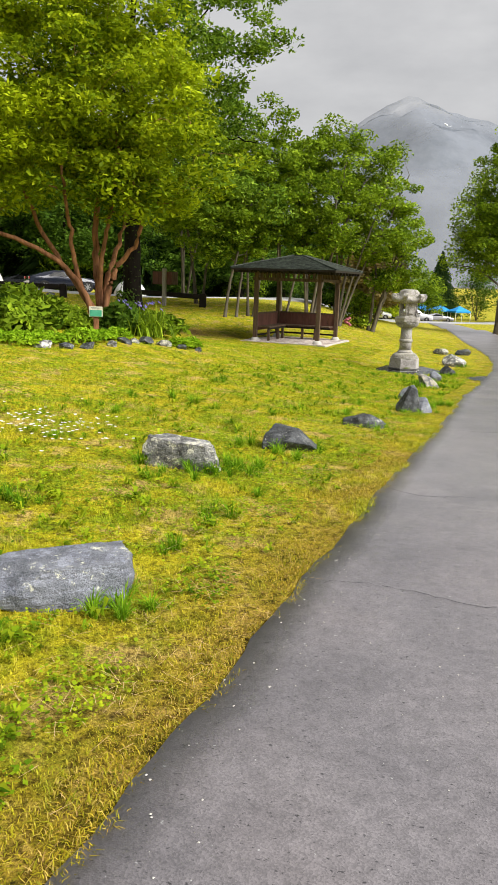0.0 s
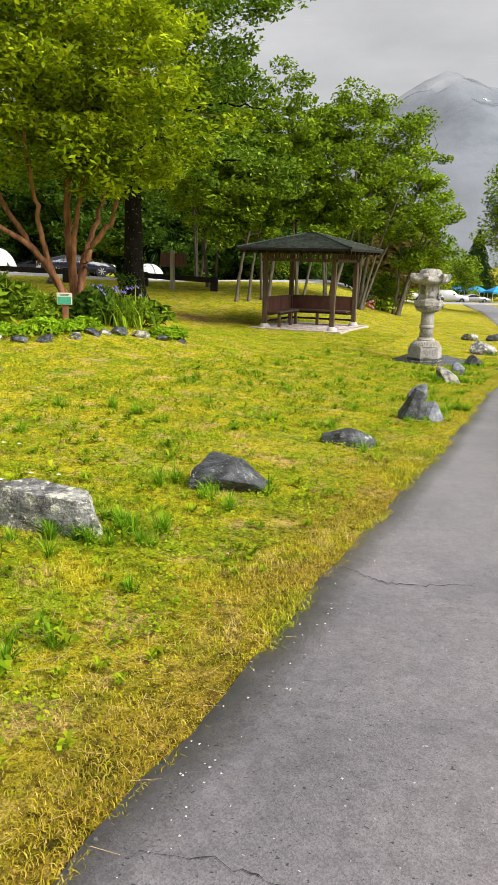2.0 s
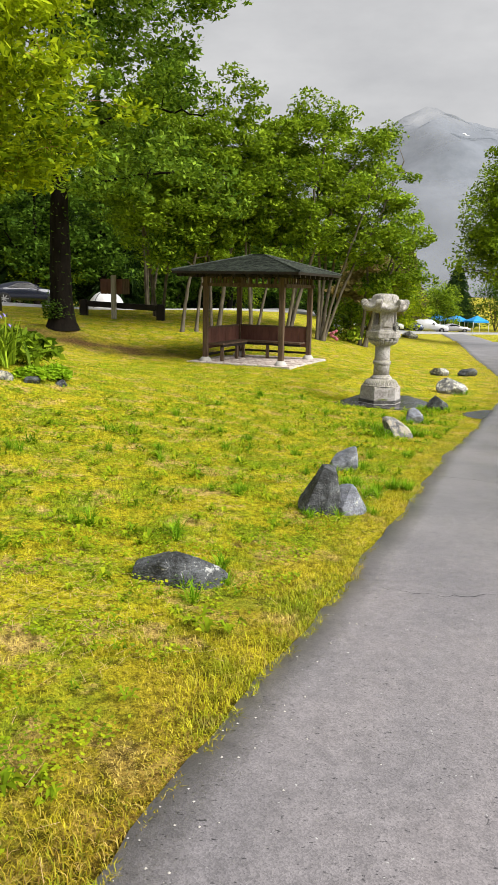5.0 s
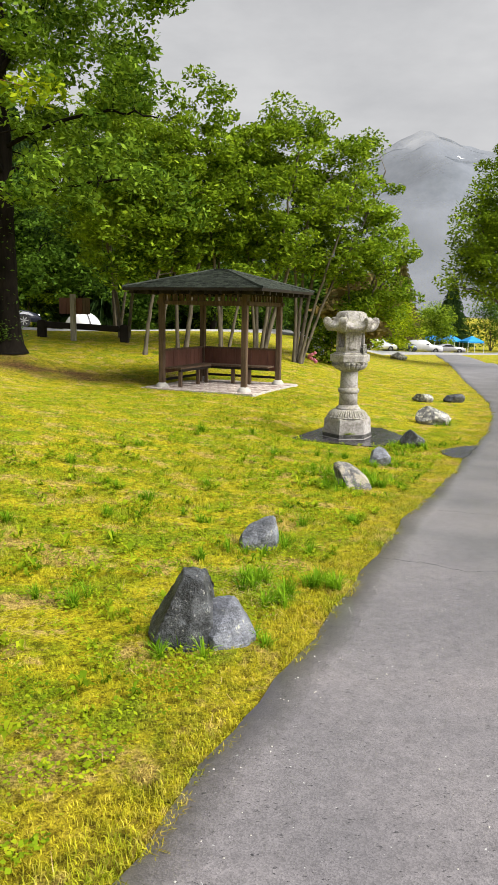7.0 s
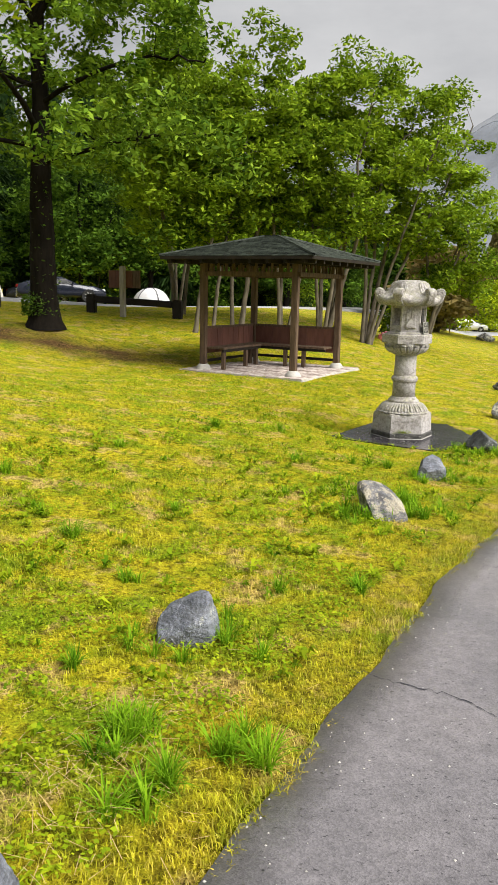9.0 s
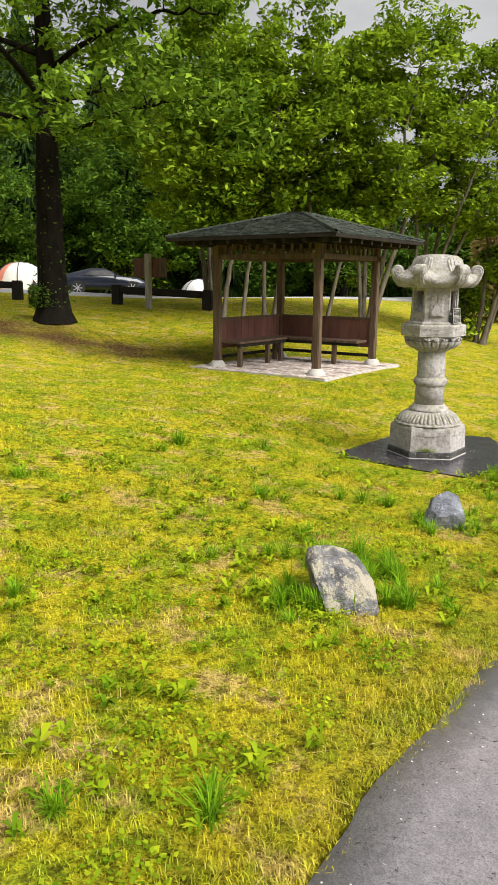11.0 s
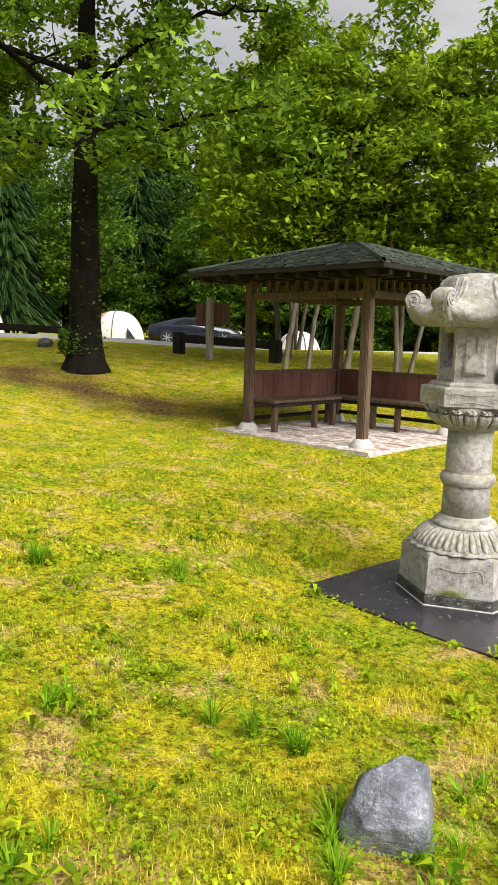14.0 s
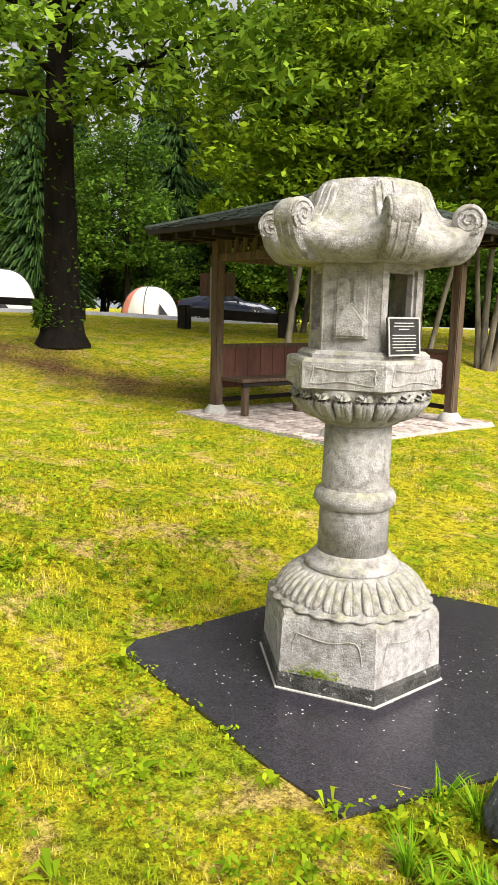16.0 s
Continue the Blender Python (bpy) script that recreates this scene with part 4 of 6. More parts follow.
# ---- trees ----
def tree(name, base, stems, crown, clumps, per, leaf, bark, leaves, seed, label, spread=0.42, twig=0.012, category="tree", clear=0.0):
    """Stems are (points, r0, r1), from the base; crown is a list of balls (x, y, z, rx, ry, rz), from the base."""
    rng = np.random.default_rng(seed)
    g = tagged(root(name, base[0], base[1], base[2]), label, category)
    pieces, nodes = [], []
    for k, (pts, r0, r1) in enumerate(stems):
        c = curve_points(pts, 8 + 4 * len(pts))
        c[1:] += rng.normal(size=(len(c) - 1, 3)) * 0.012 * np.linspace(0, 3, len(c) - 1)[:, None]
        rad = np.linspace(r0, r1, len(c))
        if c[0][2] < 0.1:
            rad[:3] *= (1.5, 1.2, 1.06)
        pieces.append(tube_arrays(c, rad, 10))
        nodes += [(p, r) for p, r in zip(c[3:], rad[3:])]
    np_nodes, nr = np.array([p for p, _ in nodes]), np.array([r for _, r in nodes])
    vol = np.array([e[3] * e[4] * e[5] for e in crown])
    pick = rng.choice(len(crown), clumps, p=vol / vol.sum())
    ce = np.array(crown)[pick]
    d = rng.normal(size=(clumps, 3))
    d /= np.linalg.norm(d, axis=1)[:, None]
    centres = ce[:, :3] + d * ce[:, 3:] * (rng.uniform(0.02, 1, clumps) ** 0.42)[:, None]
    if clear:
        centres = centres[~((np.abs(centres[:, 0]) < clear) & (centres[:, 1] < 0.3) & (centres[:, 2] < 9.5))]
    cent = []
    order = np.argsort([np.min(np.linalg.norm(np_nodes - c, axis=1)) for c in centres])
    for i in order:
        c = centres[i]
        dist = np.linalg.norm(np_nodes - c, axis=1) + np.maximum(0, np_nodes[:, 2] - c[2]) * 0.6
        j = int(np.argmin(dist))
        a = np_nodes[j]
        mid = (a + c) / 2 + np.array([0, 0, 0.12 * dist[j]]) + rng.normal(size=3) * 0.06 * dist[j]
        line = curve_points([a, mid, c], 6)
        r = min(nr[j] * 0.6, twig * (1 + 1.6 * dist[j]))
        pieces.append(tube_arrays(line, np.linspace(r, twig * 0.35, 6), 5))
        np_nodes = np.concatenate([np_nodes, line[2:5]])
        nr = np.concatenate([nr, np.linspace(r, twig * 0.5, 6)[2:5]])
        m = int(per * rng.uniform(0.6, 1.4))
        off = rng.normal(size=(m, 3))
        off *= (np.minimum(1.7, np.linalg.norm(off, axis=1)) / np.linalg.norm(off, axis=1))[:, None]
        off = off * np.array([1, 1, 0.55]) * spread * rng.uniform(0.6, 1.3)
        cent.append(c + off)
    v, f = join_arrays(pieces)
    mesh_object("trunk", v, f, bark, g, smooth=True)
    v, f = leaf_quads(rng, np.concatenate(cent), leaf)
    mesh_object("crown", v, f, leaves, g)
    return g


def spruce(x, y, h, r, seed, needles, label, low=0.12):
    rng = np.random.default_rng(seed)
    g = tagged(root("spruce_tree", x, y, gz(x, y) - 0.1), label, "tree")
    v, f = tube_arrays([(0, 0, 0), (0, 0, h * 0.5), (0, 0, h)], [0.016 * h + 0.03, 0.01 * h, 0.01], 8)
    mesh_object("trunk", v, f, BARK_SHADED, g, smooth=True)
    n = int(700 + 170 * h)
    zz = low * h + (1 - low) * h * rng.uniform(0, 1, n) ** 1.25
    zz = np.round(zz / 0.6) * 0.6 + rng.normal(size=n) * 0.16
    ang = rng.uniform(0, 2 * math.pi, n)
    reach = r * np.clip(1.02 - (zz - low * h) / ((1 - low) * h), 0.03, 1) ** 0.85 * rng.uniform(0.45, 1.15, n)
    vs = []
    for k in range(5):
        f0, f1 = k / 5, (k + 1.25) / 5
        w = 0.09 + 0.16 * (1 - f0) * reach / r
        for s in (-1, 1):
            d = np.stack([np.cos(ang), np.sin(ang)], -1)
            q = np.stack([-np.sin(ang), np.cos(ang)], -1)
            a = d * (reach * f0)[:, None]
            b = d * (reach * min(1, f1))[:, None] + q * (s * w * rng.uniform(0.5, 1.1, n))[:, None]
            za, zb = zz - 0.28 * reach * f0 ** 1.5, zz - 0.28 * reach * f1 ** 1.5 - 0.1 - rng.uniform(0, 0.15, n)
            t = (q * (0.05 * s) + d * 0.085) * rng.uniform(0.5, 1.4, n)[:, None]
            vs.append(np.stack([np.c_[a, za], np.c_[a + t, za - 0.02], np.c_[b, zb], np.c_[b - t * 0.9, zb - 0.03]], 1))
    vs = np.concatenate(vs).reshape(-1, 3)
    mesh_object("crown", vs, np.arange(len(vs)).reshape(-1, 4), needles, g)
    return g


# garden tree with red-brown stems in the flower bed
tree("garden_tree", (-3.35, 16.3, gz(-3.35, 16.3) - 0.1),
     [([(0, 0, 0), (-0.15, 0, 0.55), (-0.6, 0, 1.2), (-1.1, -0.2, 2.0), (-1.6, -0.3, 3.2)], 0.095, 0.03),
      ([(0.02, 0.05, 0), (-0.02, 0.1, 0.9), (-0.1, 0.1, 1.9), (0.0, 0.1, 3.2), (0.1, 0.2, 5.2)], 0.10, 0.03),
      ([(0.1, 0, 0), (0.18, -0.05, 0.8), (0.42, -0.1, 1.4), (0.85, -0.2, 2.0), (1.3, -0.3, 3.2)], 0.085, 0.03),
      ([(-0.05, -0.05, 0), (-0.3, -0.2, 0.9), (-0.9, -0.5, 1.6), (-2.2, -0.9, 2.2), (-3.4, -1.0, 2.9)], 0.075, 0.03),
      ([(0, 0.1, 0), (0.1, 0.5, 1.2), (0.4, 1.2, 2.6), (0.6, 1.6, 4.4)], 0.075, 0.03),
      ([(-0.3, -0.1, 0.8), (-0.45, -0.3, 1.5), (-0.5, -0.5, 2.4), (-0.7, -0.6, 3.6)], 0.06, 0.025),
      ([(0.0, 0.05, 0.9), (0.1, -0.1, 1.6), (0.3, -0.2, 2.6), (0.5, -0.3, 4.0)], 0.06, 0.025)],
     [(-0.3, 0, 4.5, 2.9, 2.4, 2.1), (-2.2, -0.6, 3.9, 2.2, 1.8, 1.5), (1.5, -0.2, 3.5, 1.8, 1.6, 1.15), (-0.6, 0, 6.2, 2.2, 2.0, 1.6), (0.9, -0.4, 2.6, 1.0, 0.8, 0.4), (-1.6, -0.6, 2.5, 1.2, 0.8, 0.4)],
     310, 235, 0.078, BARK_RED, LEAF_LIME, 11, "spreading garden tree with red-brown stems and lime-green leaves", spread=0.27)

# large dark-trunked tree on the bank, crown shade put into its bark colour
tree("bank_tree", (-4.35, 26.95, gz(-4.35, 26.95) - 0.08),
     [([(0, 0, 0), (0.0, 0, 2.5), (0.05, 0, 5), (0.0, 0.1, 8.5), (0.1, 0, 12.5)], 0.36, 0.05),
      ([(0, 0, 3.9), (1.6, -0.6, 4.15), (3.2, -1.2, 4.3), (4.6, -1.6, 4.2)], 0.06, 0.015),
      ([(0, 0, 4.3), (-1.6, -0.4, 4.5), (-3.4, -0.8, 4.6), (-4.8, -1.0, 4.4)], 0.06, 0.015),
      ([(0, 0, 5.2), (1.5, -0.6, 5.7), (3.0, -1.0, 5.9), (4.3, -1.2, 5.7)], 0.065, 0.015),
      ([(0, 0, 5.6), (-1.5, -0.6, 6.1), (-3.0, -1.0, 6.4), (-4.3, -1.2, 6.2)], 0.065, 0.015),
      ([(0, 0, 4.6), (0.3, -1.6, 5.0), (0.6, -3.2, 5.1), (0.8, -4.2, 4.8)], 0.08, 0.02),
      ([(0, 0, 4.6), (0.3, 1.6, 5.2), (0.6, 3.2, 5.6)], 0.08, 0.02),
      ([(0, 0, 7.0), (1.2, 0, 8.6), (2.6, -0.3, 10.0)], 0.08, 0.02),
      ([(0, 0, 7.0), (-1.2, 0, 8.6), (-2.6, -0.3, 10.0)], 0.08, 0.02)],
     [(0, 0, 6.0, 4.7, 4.2, 2.0), (0.3, 0, 9.6, 4.9, 4.4, 2.8), (0.3, 0, 13, 4.2, 4.0, 2.6), (2.4, -1.5, 4.2, 2.8, 2.0, 0.8), (-2.5, -1.0, 4.1, 2.8, 2.2, 0.9), (0.2, -2.0, 4.1, 2.2, 1.8, 0.8), (4.3, -1.6, 3.9, 1.2, 1.0, 0.6)],
     500, 175, 0.105, BARK_SHADED, LEAF_OAK, 12, "tall broadleaf tree with low horizontal limbs, trunk dark with crown shade", spread=0.32, clear=0.85)


def grove_tree(x, y, h, lean, r, seed, stems=4, leaves=None, label="slender multi-stemmed tree with grey leaning trunks"):
    rng = random.Random(seed)
    ss = []
    for k in range(stems):
        a = 2 * math.pi * k / stems + rng.uniform(-0.4, 0.4)
        q = rng.uniform(0.6, 1.15)
        dx, dy = lean[0] + math.cos(a) * 0.22 * h * q, lean[1] + math.sin(a) * 0.2 * h * q
        ss.append(([(0.12 * math.cos(a), 0.12 * math.sin(a), 0), (dx * 0.25, dy * 0.25, 0.25 * h), (dx * 0.6, dy * 0.6, 0.55 * h), (dx * 0.85, dy * 0.85, h * rng.uniform(0.68, 0.8))], rng.uniform(0.055, 0.085), 0.02))
    tree("grove_tree", (x, y, gz(x, y) - 0.08), ss,
         [(lean[0], lean[1], h * 0.64, r, r, h * 0.3), (lean[0] * 1.25, lean[1], h * 0.82, r * 0.5, r * 0.5, h * 0.2), (lean[0], lean[1], h * 0.45, r * 0.9, r * 0.9, h * 0.14)],
         int(44 * r * h / 6), 150, 0.10, BARK_GREY, leaves or LEAF_GROVE, seed, label, spread=0.26)


grove_tree(-1.25, 29.7, 6.4, (0.0, 0.2), 1.9, 21, 1)
grove_tree(-0.8, 29.95, 7.2, (0.2, 0.3), 1.7, 28, 1)
grove_tree(-0.1, 30.4, 8.3, (0.3, 0.5), 2.1, 22, 2)
grove_tree(1.2, 30.8, 7.0, (0.2, 0.2), 1.9, 23, 3)
grove_tree(2.3, 31.4, 8.5, (0.7, 0.6), 2.2, 24, 5)
grove_tree(3.6, 32.4, 8.2, (1.3, 0.8), 2.1, 25, 5)
grove_tree(5.4, 34.4, 5.4, (1.1, 0), 1.5, 26, 4)
grove_tree(-2.4, 33.0, 8.8, (0, 0.2), 2.4, 29, 2)
grove_tree(-3.4, 36.5, 9.4, (0, 0.2), 2.8, 27, 3)


# tree across the path
tree("path_tree", (14.7, 45.0, gz(14.7, 45) - 0.1),
     [([(0, 0, 0), (0, 0, 2.5), (0.1, 0, 5.5), (0, 0, 10)], 0.22, 0.04), ([(0, 0, 2.8), (-1.6, -0.4, 3.8), (-3, -0.6, 4.0)], 0.07, 0.02), ([(0, 0, 3.5), (-1.4, -0.5, 5.5), (-2.2, -0.6, 7.5)], 0.07, 0.02), ([(0, 0, 3.5), (1.6, 0, 5.5), (2.2, -0.6, 7.5)], 0.07, 0.02)],
     [(0, 0, 7.4, 2.8, 3.0, 3.6), (-0.7, 0, 4.6, 3.4, 2.6, 1.7), (-0.6, 0, 6.2, 3.0, 2.6, 1.6), (0.3, 0, 10.4, 1.8, 1.8, 1.6)],
     300, 140, 0.13, BARK_GREY, LEAF_GROVE, 31, "full-crowned green tree standing beyond the footpath", spread=0.4)

# spruces behind the road
WOODS = [(-34, 44, 15, 3.2), (-29, 52, 17, 3.4), (-25, 48, 14, 3.0), (-22, 57, 18, 3.6), (-18, 60, 16, 3.4), (-14, 56, 15, 3.4), (-11, 61, 15, 3.2), (-8.5, 57, 12, 3.2), (-5.5, 60, 11, 3.2), (-2.5, 58, 9.5, 3.0), (0.5, 62, 9, 3.0), (3.5, 66, 8.5, 3.0), (-39, 52, 18, 3.6), (-46, 46, 16, 3.4), (6.5, 72, 9, 3.0), (-27, 62, 19, 3.6), (-33, 60, 18, 3.5), (-20, 64, 17, 3.6), (-24.5, 66, 19, 3.8), (-15.5, 65, 17, 3.6), (-30, 68, 19, 3.8)]
for i, (x, y, h, r) in enumerate(WOODS):
    spruce(x, y, h, r, 100 + i, NEEDLES, "tall dark green spruce in the woods behind the road")
spruce(20.1, 110, 13.5, 3.6, 150, NEEDLES_RUST, "spruce with rusty brown shoots beyond the lawn")
spruce(33.6, 137, 11.5, 4.0, 151, NEEDLES, "broad dark spruce beside the far car park")

# ---- mountain ----
def build_mountain():
    m, t, b = mat("haze_painted_mountain")
    # the blue-grey of distance haze is put into the slope colour
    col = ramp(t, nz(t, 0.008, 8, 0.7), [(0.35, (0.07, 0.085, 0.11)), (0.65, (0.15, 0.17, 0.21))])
    t.links.new(col, b.inputs["Base Color"])
    b.inputs["Roughness"].default_value = 1.0
    # low cloud and haze painted by transparency: foot pales, upper slopes thin out
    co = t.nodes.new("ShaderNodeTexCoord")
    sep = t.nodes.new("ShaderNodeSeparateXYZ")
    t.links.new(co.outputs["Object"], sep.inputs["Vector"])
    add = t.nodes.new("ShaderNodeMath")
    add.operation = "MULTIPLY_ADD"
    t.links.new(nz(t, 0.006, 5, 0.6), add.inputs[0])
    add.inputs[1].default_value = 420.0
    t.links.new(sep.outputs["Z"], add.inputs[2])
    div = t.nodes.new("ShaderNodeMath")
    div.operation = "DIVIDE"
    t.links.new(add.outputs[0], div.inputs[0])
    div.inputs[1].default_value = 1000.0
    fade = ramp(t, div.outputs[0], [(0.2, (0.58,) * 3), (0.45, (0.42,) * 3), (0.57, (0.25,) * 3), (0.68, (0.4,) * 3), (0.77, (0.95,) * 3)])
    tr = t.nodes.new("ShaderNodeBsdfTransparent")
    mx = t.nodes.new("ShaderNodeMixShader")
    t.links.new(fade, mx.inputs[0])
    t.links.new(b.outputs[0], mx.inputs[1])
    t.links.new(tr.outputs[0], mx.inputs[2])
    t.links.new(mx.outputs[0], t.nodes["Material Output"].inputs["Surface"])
    xs, ys = np.linspace(-1500, 2400, 130), np.linspace(1600, 2350, 38)
    gx, gy = np.meshgrid(xs, ys)
    ridge = 120 + 405 * np.exp(-(np.abs(gx - 448) / 520) ** 1.15) + 130 * np.exp(-((gx - 1000) / 420) ** 2) + 150 * np.exp(-((gx + 400) / 600) ** 2)
    rough = np.array([noise.fractal(Vector((a * 0.004, c * 0.004, 0)), 0.9, 2.0, 6) for a, c in zip(gx.ravel(), gy.ravel())]).reshape(gx.shape)
    z = ridge * np.clip((gy - 1600) / 750, 0, 1) ** 0.8 * (1 + 0.10 * rough) - 12
    nx, ny = len(xs), len(ys)
    i = (np.arange(ny - 1)[:, None] * nx + np.arange(nx - 1)[None, :]).ravel()
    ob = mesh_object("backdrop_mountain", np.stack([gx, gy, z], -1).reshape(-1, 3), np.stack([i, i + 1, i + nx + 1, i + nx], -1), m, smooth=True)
    snow = simple("old_snow", [(0.3, (0.7, 0.72, 0.74)), (0.7, (0.82, 0.83, 0.84))], 0.05, 0.8, 0.2, 0.2)
    for cx, cy, w, d in ((517, 2190, 11, 4), (517, 2206, 4, 6), (560, 2190, 6, 2)):
        ring = []
        for k in range(14):
            a = 2 * math.pi * k / 14
            q = 1 + 0.4 * noise.noise(Vector((math.cos(a) * 2, math.sin(a) * 2, cx)))
            px, py = cx + w * q * math.cos(a), cy + d * q * math.sin(a)
            j, i0 = int(round((px - xs[0]) / (xs[1] - xs[0]))), (py - ys[0]) / (ys[1] - ys[0])
            lo = int(i0)
            ring.append((px, py - 14, z[lo, j] + (z[lo + 1, j] - z[lo, j]) * (i0 - lo) + 4))
        bm = bmesh.new()
        bm.faces.new([bm.verts.new(p) for p in ring])
        part("snow_patch", bm, snow, ob)
    tagged(ob, "mountain with blue-grey haze in its colour, fading into low cloud", "mountain", kind="structure")


build_mountain()


# ---- broadleaf undergrowth behind the road and far trees ----
def bush(name, x, y, h, r, leaves, seed, label, leaf=0.12, clumps=60, cat="shrub"):
    rng = random.Random(seed)
    ss = []
    for k in range(4):
        a = 2 * math.pi * k / 4 + rng.uniform(-0.5, 0.5)
        ss.append(([(0.05 * math.cos(a), 0.05 * math.sin(a), 0), (0.25 * r * math.cos(a), 0.25 * r * math.sin(a), 0.35 * h), (0.5 * r * math.cos(a), 0.5 * r * math.sin(a), 0.75 * h)], 0.012 + 0.008 * h, 0.008))
    return tree(name, (x, y, gz(x, y) - 0.05), ss, [(0, 0, 0.5 * h, r, r, 0.45 * h), (0.15 * r, 0, 0.75 * h, 0.6 * r, 0.6 * r, 0.28 * h)], clumps, 60, leaf, BARK_GREY, leaves, seed, label, spread=0.16 * r + 0.06, twig=0.006, category=cat)


WOOD_TREES = [(-33, 50, 11, 3.6), (-28, 47.5, 10, 3.4), (-25.5, 54, 12, 3.6), (-21, 50.5, 10.5, 3.2), (-17.5, 57, 11, 3.4), (-13.2, 52.5, 9.5, 3.0), (-9.5, 54.5, 9, 3.0), (-5, 57, 8, 2.8), (-1, 54, 7.0, 2.6), (-39, 46, 11, 3.6)]
for i, (x, y, h, r) in enumerate(WOOD_TREES):
    tree("woodland_tree", (x, y, gz(x, y) - 0.1), [([(0, 0, 0), (0.1, 0, h * 0.4), (0, 0.1, h * 0.85)], 0.2, 0.04), ([(0, 0, h * 0.25), (r * 0.5, 0, h * 0.45), (r * 0.8, 0, h * 0.6)], 0.08, 0.02), ([(0, 0, h * 0.25), (-r * 0.5, 0, h * 0.45), (-r * 0.8, 0, h * 0.6)], 0.08, 0.02)], [(0, 0, h * 0.6, r, r, h * 0.36), (0, 0, h * 0.85, r * 0.6, r * 0.6, h * 0.2), (0, -0.5, h * 0.34, r * 0.9, r * 0.8, h * 0.12)], 130, 75, 0.18, BARK_SHADED, LEAF_DARK, 400 + i, "dark green broadleaf tree in the woods behind the road", spread=0.5)
UNDER = [(-31, 45.5, 4.2, 2.4), (-26, 50, 4.6, 2.6), (-20.5, 53, 4.4, 2.4), (-13, 54, 4.8, 2.4), (-9, 58, 4.6, 2.6), (-5, 54.5, 4.0, 2.2), (-1, 56, 4.4, 2.4), (2.5, 60, 4.2, 2.4), (-37, 47, 5.0, 2.6), (-23, 61, 8.0, 3.0), (-19.5, 58.5, 7.5, 2.6), (-28.5, 58, 8.0, 3.0), (-16.5, 61, 7.0, 2.8), (-11.5, 57.5, 6.0, 2.4)]
for i, (x, y, h, r) in enumerate(UNDER):
    bush("undergrowth_bush", x, y, h, r, LEAF_DARK if i % 3 else LEAF_GROVE, 200 + i, "dense green broadleaf bush at the edge of the woods", 0.16, 90)
for i, (x, y, h, r, lv) in enumerate([(7.2, 47, 4.4, 1.9, LEAF_RUST), (9.2, 62, 6.0, 2.2, LEAF_GROVE), (5.6, 52, 4.6, 2.0, LEAF_DARK), (11.5, 76, 6.5, 2.6, LEAF_LIME), (18, 100, 6.0, 3.2, LEAF_LIME), (26.5, 118, 7.0, 3.6, LEAF_GROVE), (38, 128, 9.0, 4.2, LEAF_DARK), (45, 122, 10.0, 4.2, LEAF_GROVE), (32, 142, 8.0, 5.0, LEAF_GROVE), (22, 140, 8.0, 5.0, LEAF_DARK)]):
    bush("far_bush", x, y, h, r, lv, 230 + i, "leafy tree far beyond the lawn, hazy with distance", 0.22, 100, "tree")
bush("lawn_shrub", 4.95, 35.0, 1.75, 0.85, LEAF_GROVE, 260, "small green shrub alone on the far lawn", 0.10, 40)


# ---- fences, notice board, garden sign ----
def barrier(x0, y0, x1, y1):
    """Two stubby posts and the heavy timber rail bolted between them."""
    g = tagged(root("timber_barrier", x0, y0, gz(x0, y0), math.degrees(math.atan2(y1 - y0, x1 - x0))), "dark weathered timber barrier along the roadside", "barrier", "roadside timber barriers")
    n = math.hypot(x1 - x0, y1 - y0)
    dz = gz(x1, y1) - gz(x0, y0)
    for x, z in ((0, 0), (n, dz)):
        bm = bmesh.new()
        box(bm, x - 0.14, -0.12, z - 0.2, x + 0.14, 0.12, z + 0.56, 0.03)
        part("post", bm, WOOD_DARK, g)
    bm = bmesh.new()
    box(bm, 0.15, -0.14, -0.1, n - 0.15, 0.1, 0.1, 0.03)
    for v in bm.verts:
        v.co.z += 0.42 + dz * v.co.x / n
    part("rail", bm, WOOD_DARK, g)


for a in ((-4.95, 31.9, -2.15, 31.75), (-11.1, 31.5, -8.0, 31.6), (-16.6, 31.2, -13.4, 31.4), (-21.8, 31.0, -18.6, 31.1)):
    barrier(*a)


def build_board():
    g = tagged(root("notice_board", -3.72, 31.25, gz(-3.72, 31.25), -14), "brown wooden notice board on one grey post, seen from behind", "notice board")
    boxed("post", (-0.075, -0.08, -0.2, 0.075, 0.07, 1.5), simple("grey_post_wood", [(0.3, (0.2, 0.18, 0.15)), (0.7, (0.38, 0.35, 0.3))], 5, 0.85, 30, 0.4, stretch=(4, 4, 0.5)), g, 0.012, "grey weathered post")
    for x0, x1 in ((-0.55, -0.29), (-0.285, -0.02), (0.02, 0.285), (0.29, 0.55)):
        boxed("panel", (x0, 0.075, 0.86, x1, 0.12, 1.38), WOOD_RED if x0 < 0.1 else WOOD, g, 0.01)
    for z in (0.95, 1.28):
        boxed("batten", (-0.5, 0.122, z - 0.04, 0.5, 0.16, z + 0.04), WOOD_DARK, g, 0.006)


build_board()


